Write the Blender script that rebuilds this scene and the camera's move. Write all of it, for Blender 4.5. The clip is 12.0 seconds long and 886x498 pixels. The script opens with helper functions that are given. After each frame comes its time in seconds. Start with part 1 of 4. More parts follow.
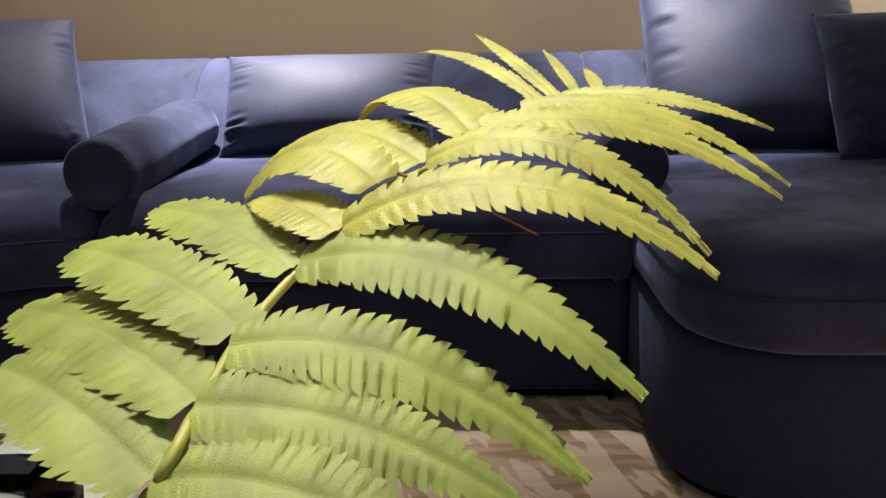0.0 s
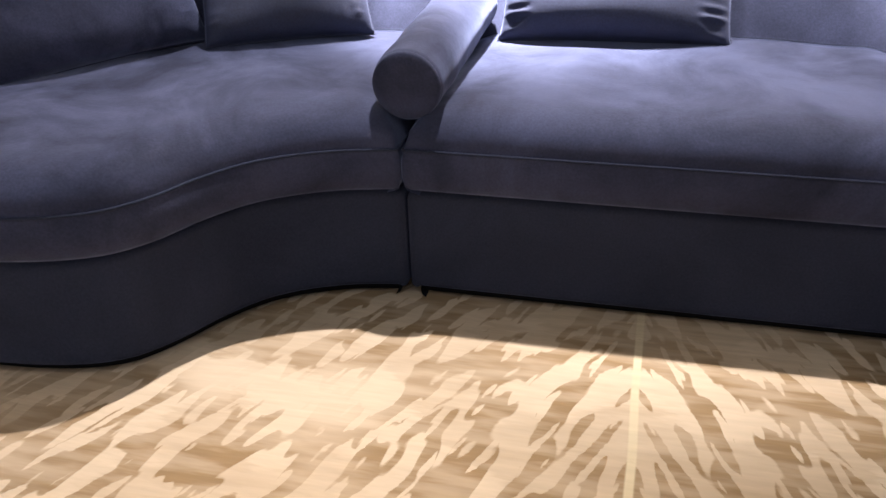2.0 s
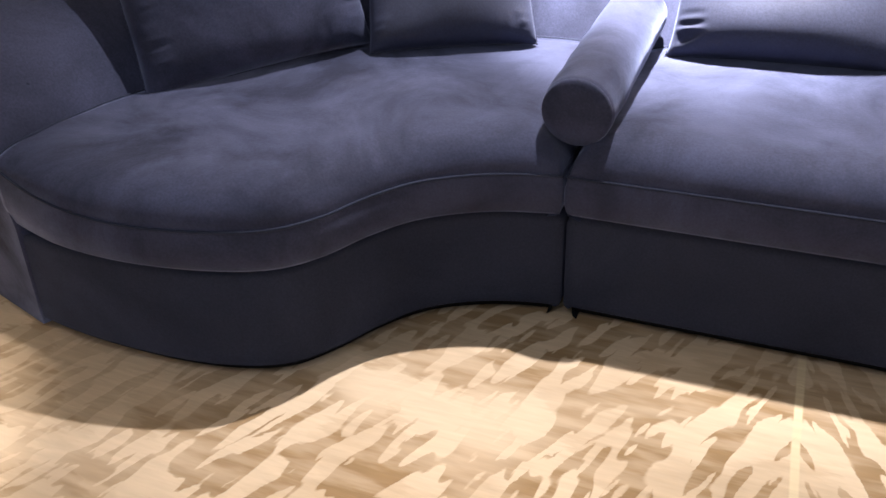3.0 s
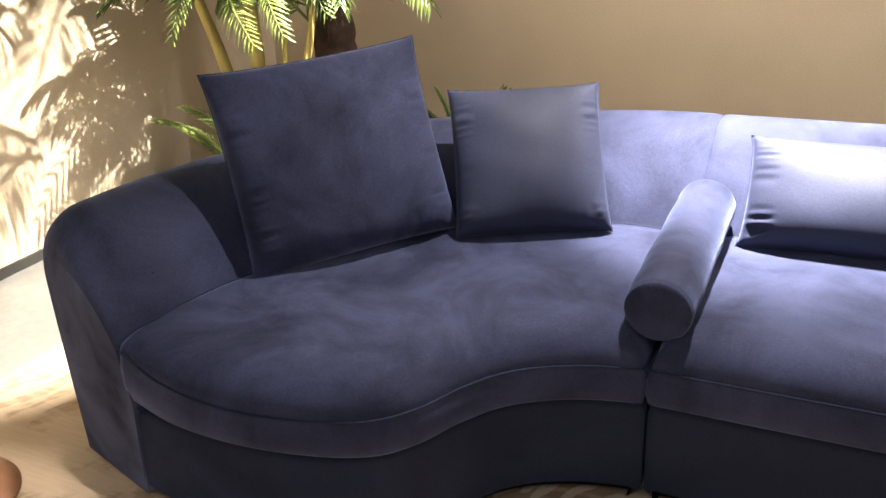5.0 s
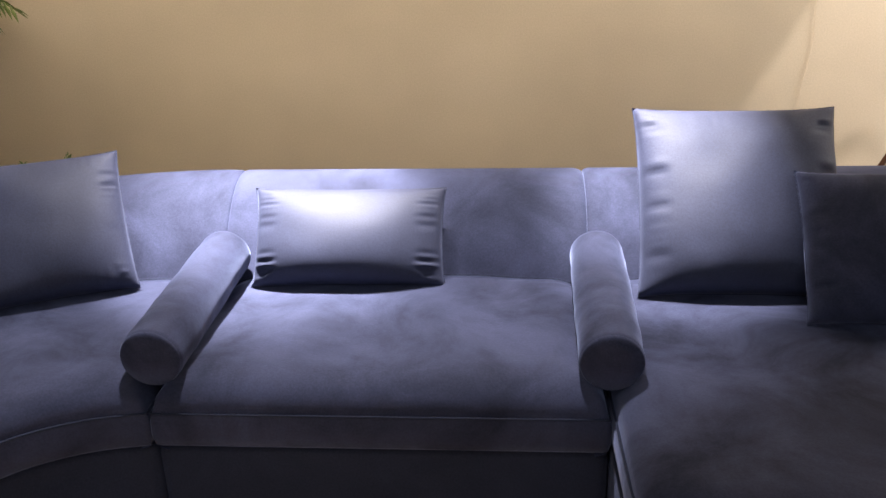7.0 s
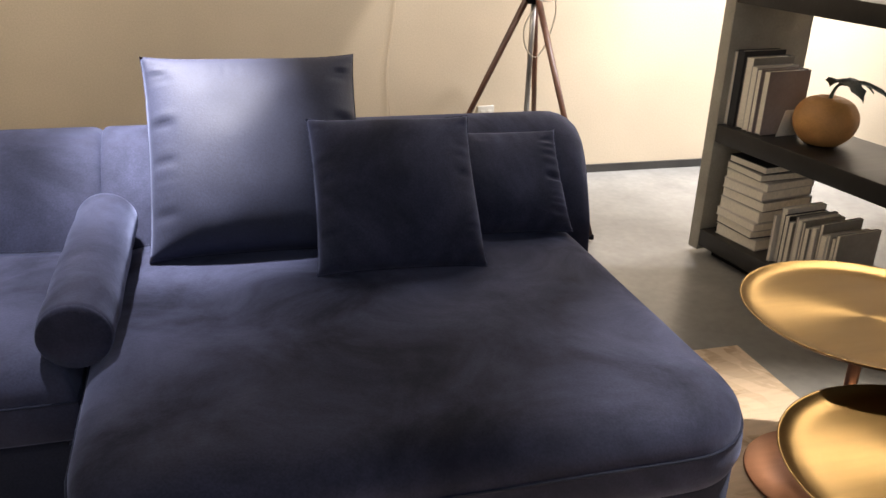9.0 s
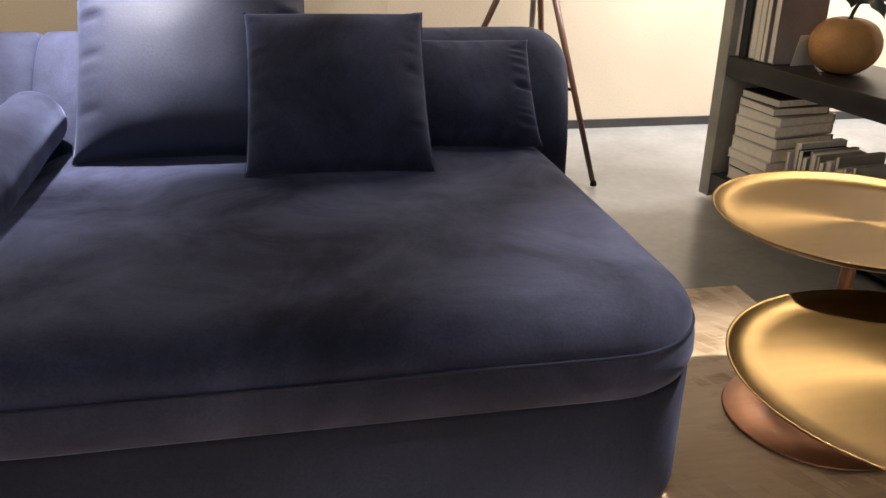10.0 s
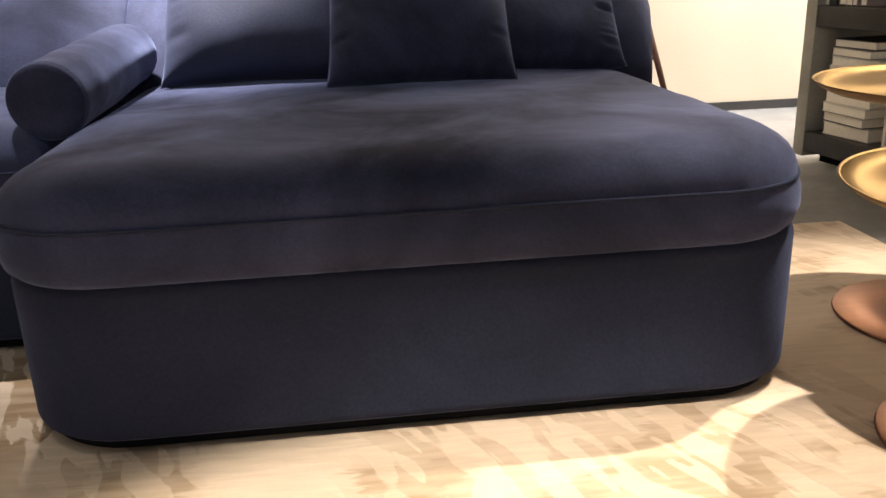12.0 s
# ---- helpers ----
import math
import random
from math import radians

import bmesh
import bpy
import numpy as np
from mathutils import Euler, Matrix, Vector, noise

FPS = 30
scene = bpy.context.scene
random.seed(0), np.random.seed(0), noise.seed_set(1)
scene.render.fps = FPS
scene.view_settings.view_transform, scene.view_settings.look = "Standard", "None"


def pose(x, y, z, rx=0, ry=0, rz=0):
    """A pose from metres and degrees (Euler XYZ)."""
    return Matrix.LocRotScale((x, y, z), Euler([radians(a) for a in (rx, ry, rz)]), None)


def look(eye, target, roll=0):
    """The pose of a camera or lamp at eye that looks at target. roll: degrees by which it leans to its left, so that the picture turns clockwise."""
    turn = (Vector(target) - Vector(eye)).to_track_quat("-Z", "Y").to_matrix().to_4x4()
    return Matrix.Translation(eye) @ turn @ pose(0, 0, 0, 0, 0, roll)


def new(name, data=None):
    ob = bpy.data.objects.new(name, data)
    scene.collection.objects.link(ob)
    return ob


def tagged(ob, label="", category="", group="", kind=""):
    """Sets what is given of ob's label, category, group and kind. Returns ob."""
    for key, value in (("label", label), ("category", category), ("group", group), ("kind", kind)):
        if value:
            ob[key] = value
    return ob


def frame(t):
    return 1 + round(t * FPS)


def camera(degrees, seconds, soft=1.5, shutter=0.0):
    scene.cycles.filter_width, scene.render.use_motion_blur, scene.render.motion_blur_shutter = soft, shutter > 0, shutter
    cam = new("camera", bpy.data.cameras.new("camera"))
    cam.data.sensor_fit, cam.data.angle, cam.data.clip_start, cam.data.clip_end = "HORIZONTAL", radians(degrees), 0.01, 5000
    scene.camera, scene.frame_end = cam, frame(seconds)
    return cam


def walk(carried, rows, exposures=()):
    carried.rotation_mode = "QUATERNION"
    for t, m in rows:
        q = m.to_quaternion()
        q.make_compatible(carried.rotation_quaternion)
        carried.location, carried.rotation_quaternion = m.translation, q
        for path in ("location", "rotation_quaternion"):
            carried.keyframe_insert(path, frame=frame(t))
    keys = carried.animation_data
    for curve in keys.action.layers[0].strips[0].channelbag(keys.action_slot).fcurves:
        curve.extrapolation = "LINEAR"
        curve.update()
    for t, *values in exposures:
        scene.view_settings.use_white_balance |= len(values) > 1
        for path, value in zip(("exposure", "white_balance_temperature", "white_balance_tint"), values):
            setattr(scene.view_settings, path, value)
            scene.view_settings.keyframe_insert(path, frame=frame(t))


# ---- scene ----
cam = camera(55.4, 12.0)
PATH = [
    (0, (0.128, 0.653, 0.819), (0.055, 2.586, 0.312), -1.2),
    (0.3, (0.112, 0.657, 0.835), (0.015, 2.585, 0.3125), -1.35),
    (0.5, (0.096, 0.661, 0.851), (-0.024, 2.584, 0.313), -1.5),
    (0.8, (0.05, 0.671, 0.892), (-0.13, 2.56, 0.276), -2.0),
    (1, (0.017, 0.681, 0.929), (-0.202, 2.548, 0.247), -2.3),
    (1.5, (-0.057, 0.703, 1.049), (-0.382, 2.478, 0.179), -2.3),
    (2, (-0.175, 0.736, 1.111), (-0.609, 2.425, 0.132), -1.8),
    (2.5, (-0.246, 0.758, 1.197), (-0.816, 2.372, 0.163), -2.5),
    (2.7, (-0.285, 0.778, 1.225), (-0.895, 2.357, 0.16), -2.5),
    (4.3, (-0.331, 0.722, 1.281), (-1.124, 2.303, 0.347), -3.4),
    (4.5, (-0.363, 0.706, 1.329), (-1.155, 2.31, 0.436), -3.1),
    (5, (-0.375, 0.704, 1.464), (-1.175, 2.346, 0.649), -3.0),
    (5.5, (-0.288, 0.666, 1.522), (-1.03, 2.372, 0.787), -3.3),
    (6, (-0.155, 0.664, 1.592), (-0.716, 2.432, 0.844), -2.6),
    (6.5, (0.022, 0.648, 1.573), (-0.339, 2.471, 0.833), -2.0),
    (7, (0.198, 0.626, 1.548), (0.058, 2.478, 0.805), -1.6),
    (7.5, (0.367, 0.604, 1.502), (0.466, 2.457, 0.757), -1.2),
    (7.7, (0.456, 0.62, 1.504), (0.617, 2.456, 0.727), -1.9),
    (9.3, (0.852, 0.738, 1.364), (1.384, 2.504, 0.59), 2.5),
    (9.5, (0.92, 0.751, 1.316), (1.409, 2.527, 0.537), 2.6),
    (10, (1.086, 0.741, 1.118), (1.464, 2.546, 0.345), 1.1),
    (10.5, (1.137, 0.713, 0.902), (1.487, 2.552, 0.198), -0.9),
    (11, (1.145, 0.689, 0.808), (1.464, 2.554, 0.16), -1.6),
    (11.5, (1.123, 0.672, 0.768), (1.4, 2.545, 0.126), -2.1),
    (12, (1.061, 0.662, 0.757), (1.261, 2.548, 0.121), -2.0),
]
EXPOSURES = [(0, -1.0), (0.6, -1.1), (1.0, -0.8), (1.5, 0.33), (2.7, 0.33), (4.3, 0.28), (5.0, 0.1), (7.0, -0.18), (7.5, -0.3), (9.3, -0.45), (10.5, -0.4), (12, -0.25)]
walk(cam, [(t, look(eye, target, roll)) for t, eye, target, roll in PATH], EXPOSURES)

# ---- world and lights ----
world = bpy.data.worlds.new("showroom_air")
scene.world = world
world.use_nodes = True
world.node_tree.nodes["Background"].inputs[0].default_value = (0.9, 0.88, 0.85, 1)
world.node_tree.nodes["Background"].inputs[1].default_value = 0.02


def spot(name, at, target, watts, degrees, blend=0.3, colour=(1.0, 0.86, 0.68), size=0.03):
    lamp = bpy.data.lights.new(name, "SPOT")
    lamp.energy, lamp.spot_size, lamp.spot_blend, lamp.color, lamp.shadow_soft_size = watts, radians(degrees), blend, colour, size
    ob = new(name, lamp)
    ob.matrix_world = look(at, target)
    return ob


def area(name, at, target, watts, sx, sy, colour=(1.0, 0.9, 0.78)):
    lamp = bpy.data.lights.new(name, "AREA")
    lamp.energy, lamp.shape, lamp.size, lamp.size_y, lamp.color = watts, "RECTANGLE", sx, sy, colour
    ob = new(name, lamp)
    ob.matrix_world = look(at, target)
    return ob


WHITE = (1.0, 0.955, 0.975)
spot("spot_lumbar", (-0.66, 3.28, 3.05), (-0.55, 3.2, 0.72), 3900, 29, 1.0, WHITE)
spot("spot_sofa", (-0.6, 3.2, 3.05), (-1.0, 2.75, 0.5), 520, 54, 0.9, WHITE)
spot("spot_backrest", (0.2, 3.15, 3.05), (0.24, 3.0, 0.55), 680, 42, 1.0, WHITE)
spot("spot_cushion", (0.3, 3.3, 3.05), (0.66, 3.15, 0.90), 2200, 21, 1.0, WHITE)
spot("spot_left_rug", (-1.9, 2.3, 3.05), (-2.25, 1.2, 0.0), 260, 30, 0.4, (1.0, 0.91, 0.84))
spot("spot_table", (-0.2, 1.6, 3.05), (-0.15, 1.15, 0.0), 64, 52, 0.8, (1.0, 0.89, 0.80))
spot("spot_fern", (-0.15, 1.42, 3.05), (0.13, 0.97, 0.77), 780, 14, 0.9, (1.0, 0.94, 0.80))
spot("spot_palm", (-0.9, 3.4, 3.05), (-3.4, 3.2, 0.55), 3300, 50, 0.4, (1.0, 0.95, 0.86), 0.014)
spot("spot_aisle_wall", (2.9, 4.1, 3.05), (2.9, 4.9, 0.9), 300, 61.5, 0.06, (1.0, 0.95, 0.97))
spot("spot_right_wall", (4.2, 3.6, 3.05), (3.8, 4.85, 1.1), 1300, 60, 0.8, (0.92, 0.93, 1.0))
spot("spot_tables", (3.0, 2.5, 3.05), (2.3, 1.75, 0.1), 900, 42, 0.5, (1.0, 0.91, 0.82))
spot("spot_chaise_rug", (1.35, 0.62, 3.05), (1.35, 0.66, 0.0), 1000, 50, 0.22, (1.0, 0.92, 0.84))
area("wall_washer", (-0.4, 4.05, 3.12), (-0.4, 4.85, 2.5), 135, 5.5, 0.12, (1.0, 0.875, 0.74))
area("aisle_washer", (4.3, 4.1, 3.12), (4.3, 4.85, 2.5), 320, 2.8, 0.12, (0.92, 0.93, 1.0))
# Added cool fill from behind the camera, not a known daylight source.
area("front_fill", (0.0, -3.05, 1.6), (0.0, 0.0, 1.6), 54, 5.0, 1.6, (0.90, 0.93, 1.0))
# Unseen overhead fill, added to lift the rug and the seats.
area("ceiling_fill", (-0.2, 0.4, 3.1), (-0.2, 0.41, 0), 25, 3.6, 1.5, (0.86, 0.92, 1.0))


# ---- materials ----
def material(name, colour, rough=0.6, metal=0.0, sheen=0.0, sheen_tint=(1, 1, 1), spots=None, scale=4.0, low=0.7, high=1.15,
             bump=0.0, bump_scale=60.0, stretch=(1, 1, 1), spec=0.5):
    """Principled material whose colour wanders between two tones at a broad and a fine scale, with a fine relief."""
    m = bpy.data.materials.new(name)
    m.use_nodes = True
    nt = m.node_tree
    b = nt.nodes["Principled BSDF"]
    b.inputs["Roughness"].default_value = rough
    b.inputs["Metallic"].default_value = metal
    b.inputs["Specular IOR Level"].default_value = spec
    if sheen:
        b.inputs["Sheen Weight"].default_value = sheen
        b.inputs["Sheen Roughness"].default_value = 0.45
        b.inputs["Sheen Tint"].default_value = (*sheen_tint, 1)
    geo = nt.nodes.new("ShaderNodeTexCoord")
    mp = nt.nodes.new("ShaderNodeMapping")
    mp.inputs["Scale"].default_value = stretch
    nt.links.new(geo.outputs["Object"], mp.inputs["Vector"])
    n1 = nt.nodes.new("ShaderNodeTexNoise")
    n1.inputs["Scale"].default_value, n1.inputs["Detail"].default_value = scale, 3
    n2 = nt.nodes.new("ShaderNodeTexNoise")
    n2.inputs["Scale"].default_value, n2.inputs["Detail"].default_value = bump_scale, 2
    for n in (n1, n2):
        nt.links.new(mp.outputs[0], n.inputs["Vector"])
    r1 = nt.nodes.new("ShaderNodeMapRange")
    r1.inputs["From Min"].default_value, r1.inputs["From Max"].default_value = 0.3, 0.7
    r1.inputs["To Min"].default_value, r1.inputs["To Max"].default_value = low, high
    nt.links.new(n1.outputs["Fac"], r1.inputs["Value"])
    r2 = nt.nodes.new("ShaderNodeMapRange")
    r2.inputs["From Min"].default_value, r2.inputs["From Max"].default_value = 0.3, 0.7
    r2.inputs["To Min"].default_value, r2.inputs["To Max"].default_value = 0.94, 1.06
    nt.links.new(n2.outputs["Fac"], r2.inputs["Value"])
    mul = nt.nodes.new("ShaderNodeMath")
    mul.operation = "MULTIPLY"
    nt.links.new(r1.outputs[0], mul.inputs[0])
    nt.links.new(r2.outputs[0], mul.inputs[1])
    mix = nt.nodes.new("ShaderNodeVectorMath")
    mix.operation = "SCALE"
    mix.inputs[0].default_value = colour
    nt.links.new(mul.outputs[0], mix.inputs["Scale"])
    nt.links.new(mix.outputs[0], b.inputs["Base Color"])
    if bump:
        bp = nt.nodes.new("ShaderNodeBump")
        bp.inputs["Strength"].default_value, bp.inputs["Distance"].default_value = bump, 0.004
        nt.links.new(n2.outputs["Fac"], bp.inputs["Height"])
        nt.links.new(bp.outputs[0], b.inputs["Normal"])
    return m


def velvet(name, colour, sheen, rough, low, high):
    """Velvet: the nap lies in brushed patches that catch the light differently, over a very fine pile."""
    m = material(name, colour, rough, sheen=sheen, sheen_tint=(0.54, 0.62, 1.0), scale=3.4, low=low, high=high, bump=0.10, bump_scale=420, spec=0.08)
    nt = m.node_tree
    noises = [n for n in nt.nodes if n.type == "TEX_NOISE"]
    noises[1].inputs["Scale"].default_value = 190
    noises[1].inputs["Detail"].default_value = 5
    for n in nt.nodes:
        if n.type == "MAP_RANGE" and n.inputs["To Min"].default_value > 0.93:
            n.inputs["To Min"].default_value, n.inputs["To Max"].default_value = 0.84, 1.16
    noises[0].inputs["Distortion"].default_value = 0.5
    noises[0].inputs["Detail"].default_value = 6
    noises[0].inputs["Roughness"].default_value = 0.62
    b = nt.nodes["Principled BSDF"]
    r = nt.nodes.new("ShaderNodeMapRange")
    r.inputs["From Min"].default_value, r.inputs["From Max"].default_value = 0.35, 0.65
    r.inputs["To Min"].default_value, r.inputs["To Max"].default_value = sheen * 0.35, sheen * 1.6
    nt.links.new(noises[0].outputs["Fac"], r.inputs["Value"])
    nt.links.new(r.outputs[0], b.inputs["Sheen Weight"])
    return m


VELVET = velvet("navy_velvet", (0.0280, 0.0310, 0.0575), 0.30, 0.75, 0.5, 1.5)
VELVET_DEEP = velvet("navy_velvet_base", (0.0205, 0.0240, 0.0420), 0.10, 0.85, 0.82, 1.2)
SATIN = velvet("navy_satin_velvet", (0.030, 0.0335, 0.060), 0.10, 0.6, 0.84, 1.15)
SATIN.node_tree.nodes["Principled BSDF"].inputs["Specular IOR Level"].default_value = 0.2
BLACK = material("black_plinth", (0.006, 0.006, 0.007), 0.9, spec=0.05)
WALL = material("tan_wall_paint", (0.56, 0.455, 0.32), 0.85, scale=1.3, low=0.88, high=1.08, bump=0.10, bump_scale=140)
CEIL = material("grey_ceiling_paint", (0.11, 0.105, 0.10), 0.9, scale=1.0, low=0.95, high=1.05, bump=0.1)
CONCRETE = material("polished_concrete", (0.21, 0.20, 0.18), 0.26, scale=1.6, low=0.72, high=1.2, bump=0.06, bump_scale=30)
SKIRT = material("dark_metal_skirting", (0.06, 0.055, 0.05), 0.4, metal=0.4)
BRASS = material("brushed_brass", (0.20, 0.124, 0.046), 0.44, metal=1.0, scale=3, low=0.9, high=1.08, bump=0.12, bump_scale=120, stretch=(1, 12, 1))
COPPER = material("satin_copper", (0.42, 0.22, 0.14), 0.34, metal=0.9, scale=3, low=0.9, high=1.08, bump=0.1, bump_scale=120, stretch=(1, 12, 1))
for metal in (BRASS, COPPER):
    nt = metal.node_tree
    tan = nt.nodes.new("ShaderNodeTangent")
    tan.direction_type, tan.axis = "RADIAL", "Z"
    nt.nodes["Principled BSDF"].inputs["Anisotropic"].default_value = 0.7
    nt.links.new(tan.outputs[0], nt.nodes["Principled BSDF"].inputs["Tangent"])
DARKWOOD = material("black_oak", (0.020, 0.018, 0.016), 0.45, spec=0.25, scale=3, low=0.6, high=1.6, bump=0.2, bump_scale=40, stretch=(1, 0.08, 1))
CEMENT = material("greige_cement_panel", (0.34, 0.31, 0.25), 0.75, scale=5, low=0.75, high=1.15, bump=0.25, bump_scale=90)
WALNUT = material("walnut_leg", (0.10, 0.042, 0.024), 0.4, scale=6, low=0.6, high=1.4, bump=0.15, bump_scale=70, stretch=(1, 1, 0.1))
STEEL = material("grey_steel", (0.35, 0.33, 0.31), 0.35, metal=1.0)
CHROME = material("pale_wire", (0.55, 0.5, 0.42), 0.3, metal=0.9)
PAPER = material("cream_paper", (0.78, 0.71, 0.58), 0.85, scale=60, low=0.94, high=1.04, stretch=(1, 1, 8))
COVER_BLACK = material("black_book_cover", (0.018, 0.018, 0.022), 0.5)
COVER_GREY = material("greige_book_cover", (0.30, 0.27, 0.23), 0.6)
COVER_MAUVE = material("mauve_book_cover", (0.28, 0.22, 0.20), 0.6)
COVER_CREAM = material("cream_book_cover", (0.66, 0.60, 0.52), 0.6)
LETTER = material("pale_lettering", (0.5, 0.5, 0.48), 0.6)
TERRA = material("ochre_ceramic", (0.50, 0.25, 0.08), 0.6, scale=9, low=0.8, high=1.15, bump=0.4, bump_scale=120)
SOOTLEAF = material("dark_green_leaf", (0.03, 0.045, 0.03), 0.6, scale=20, low=0.7, high=1.4)
FERN = material("lime_fabric_leaf", (0.25, 0.305, 0.062), 0.5, scale=60, low=0.7, high=1.2, bump=0.2, bump_scale=2600)
# Yellower tone for the upper leaflets, with the stronger light there put into it.
FERN_YELLOW_LIT = material("lit_yellow_fabric_leaf", (0.39, 0.39, 0.078), 0.5, scale=60, low=0.75, high=1.18, bump=0.16, bump_scale=1500)
FERNSTEM = material("yellow_green_stem", (0.38, 0.38, 0.08), 0.5)
PALM = material("palm_leaf_green", (0.085, 0.125, 0.028), 0.45, scale=6, low=0.6, high=1.6)
PALM_LIGHT = material("young_palm_leaf", (0.15, 0.19, 0.045), 0.45, scale=6, low=0.6, high=1.5)
STALK = material("yellow_palm_stalk", (0.66, 0.52, 0.16), 0.45, scale=8, low=0.7, high=1.2, stretch=(1, 1, 0.3))
BARK = material("dark_brown_bark", (0.05, 0.028, 0.018), 0.9, scale=14, low=0.5, high=1.6, bump=0.8, bump_scale=40)
TWIG = material("dry_brown_fibre", (0.25, 0.11, 0.04), 0.8)
SOIL = material("dark_soil", (0.03, 0.02, 0.015), 0.95, scale=30, bump=0.8)
POT = material("charcoal_pot", (0.05, 0.05, 0.05), 0.6, scale=8)
PLATE = material("white_plastic", (0.55, 0.51, 0.43), 0.4)


def glass_material():
    m = bpy.data.materials.new("clear_glass")
    m.use_nodes = True
    b = m.node_tree.nodes["Principled BSDF"]
    b.inputs["Transmission Weight"].default_value = 1.0
    b.inputs["Roughness"].default_value = 0.03
    b.inputs["Base Color"].default_value = (0.95, 0.97, 0.95, 1)
    b.inputs["IOR"].default_value = 1.45
    return m


GLASS = glass_material()
CLOUDY = glass_material()
CLOUDY.name = "cloudy_glass"
CLOUDY.node_tree.nodes["Principled BSDF"].inputs["Roughness"].default_value = 0.35
CLOUDY.node_tree.nodes["Principled BSDF"].inputs["Base Color"].default_value = (0.86, 0.92, 0.84, 1)
CLOUDY.node_tree.nodes["Principled BSDF"].inputs["Transmission Weight"].default_value = 0.4


def rug_material():
    """Cream wool with gold-brown strokes that fan out, mirrored, from one pale seam; the yarn runs across."""
    m = bpy.data.materials.new("cream_gold_rug")
    m.use_nodes = True
    nt = m.node_tree
    N, L = nt.nodes, nt.links
    b = N["Principled BSDF"]
    b.inputs["Roughness"].default_value = 0.9
    b.inputs["Sheen Weight"].default_value = 0.15
    tc = N.new("ShaderNodeTexCoord")
    sep = N.new("ShaderNodeSeparateXYZ")
    L.new(tc.outputs["Object"], sep.inputs[0])

    def mth(op, a, bb=None, c=None):
        n = N.new("ShaderNodeMath")
        n.operation = op
        for i, v in enumerate((a, bb, c)):
            if v is None:
                continue
            if isinstance(v, (int, float)):
                n.inputs[i].default_value = v
            else:
                L.new(v, n.inputs[i])
        return n.outputs[0]

    def ramp(v, a, c):
        n = N.new("ShaderNodeMapRange")
        n.interpolation_type = "SMOOTHSTEP"
        n.inputs["From Min"].default_value, n.inputs["From Max"].default_value = a, c
        L.new(v, n.inputs["Value"])
        return n.outputs[0]

    def noisy(vec, scale, detail=2.0):
        n = N.new("ShaderNodeTexNoise")
        n.inputs["Scale"].default_value, n.inputs["Detail"].default_value = scale, detail
        L.new(vec, n.inputs["Vector"])
        return n.outputs["Fac"]

    def vec(x, y):
        n = N.new("ShaderNodeCombineXYZ")
        for i, v in enumerate((x, y)):
            if isinstance(v, (int, float)):
                n.inputs[i].default_value = v
            else:
                L.new(v, n.inputs[i])
        return n.outputs[0]

    x, y = sep.outputs[0], sep.outputs[1]
    ax = mth("ABSOLUTE", x)
    ca, sa = math.cos(radians(24)), math.sin(radians(24))
    along = mth("SUBTRACT", mth("MULTIPLY", y, ca), mth("MULTIPLY", ax, sa))
    across = mth("ADD", mth("MULTIPLY", ax, ca), mth("MULTIPLY", y, sa))
    wob = noisy(vec(x, y), 3.0)
    jag = noisy(vec(mth("MULTIPLY", x, 14.0), mth("MULTIPLY", y, 70.0)), 1.0, 2.0)
    across2 = mth("ADD", mth("ADD", across, mth("MULTIPLY", wob, 0.045)), mth("MULTIPLY", jag, 0.007))
    along2 = mth("ADD", along, mth("MULTIPLY", jag, 0.02))
    def strokes(wide, long, shift, cut):
        """Blunt uneven strokes that run along the slant."""
        n = noisy(vec(mth("MULTIPLY", across2, wide), mth("ADD", mth("MULTIPLY", along2, long), shift)), 1.0, 1.0)
        return ramp(n, cut - 0.014, cut + 0.014)

    light = mth("MAXIMUM", strokes(19.0, 5.5, 3.0, 0.515), strokes(34.0, 6.5, 21.0, 0.59))
    stroke = mth("SUBTRACT", 1.0, light)
    patch = ramp(noisy(vec(mth("ADD", mth("ADD", ax, 3.0), mth("MULTIPLY", jag, 0.12)), mth("MULTIPLY", y, 1.3)), 3.0, 3.0), 0.47, 0.56)
    region = ramp(noisy(vec(mth("MULTIPLY", x, 0.8), mth("ADD", y, 7.0)), 1.5, 2.0), 0.36, 0.54)
    region = mth("MULTIPLY", region, mth("ADD", 0.38, mth("MULTIPLY", ramp(ax, 1.5, 0.9), 0.62)))
    gold = mth("MAXIMUM", mth("MULTIPLY", stroke, region), mth("MULTIPLY", patch, mth("SUBTRACT", 0.75, mth("MULTIPLY", light, 0.45))))
    yarn = noisy(vec(mth("MULTIPLY", x, 9.0), mth("MULTIPLY", y, 62.0)), 1.0, 3.0)
    worn = ramp(noisy(vec(mth("MULTIPLY", x, 5.0), mth("MULTIPLY", y, 28.0)), 1.0, 3.0), 0.35, 0.65)
    gold = mth("MULTIPLY", gold, mth("ADD", 0.55, mth("MULTIPLY", worn, 0.5)))
    seam = ramp(mth("ABSOLUTE", mth("ADD", x, mth("MULTIPLY", mth("SUBTRACT", wob, 0.5), 0.01))), 0.011, 0.006)
    c1 = N.new("ShaderNodeMix")
    c1.data_type = "RGBA"
    c1.inputs["A"].default_value = (0.60, 0.46, 0.315, 1)
    c1.inputs["B"].default_value = (0.27, 0.165, 0.072, 1)
    L.new(gold, c1.inputs["Factor"])
    c2 = N.new("ShaderNodeMix")
    c2.data_type = "RGBA"
    L.new(c1.outputs["Result"], c2.inputs["A"])
    c2.inputs["B"].default_value = (0.62, 0.50, 0.32, 1)
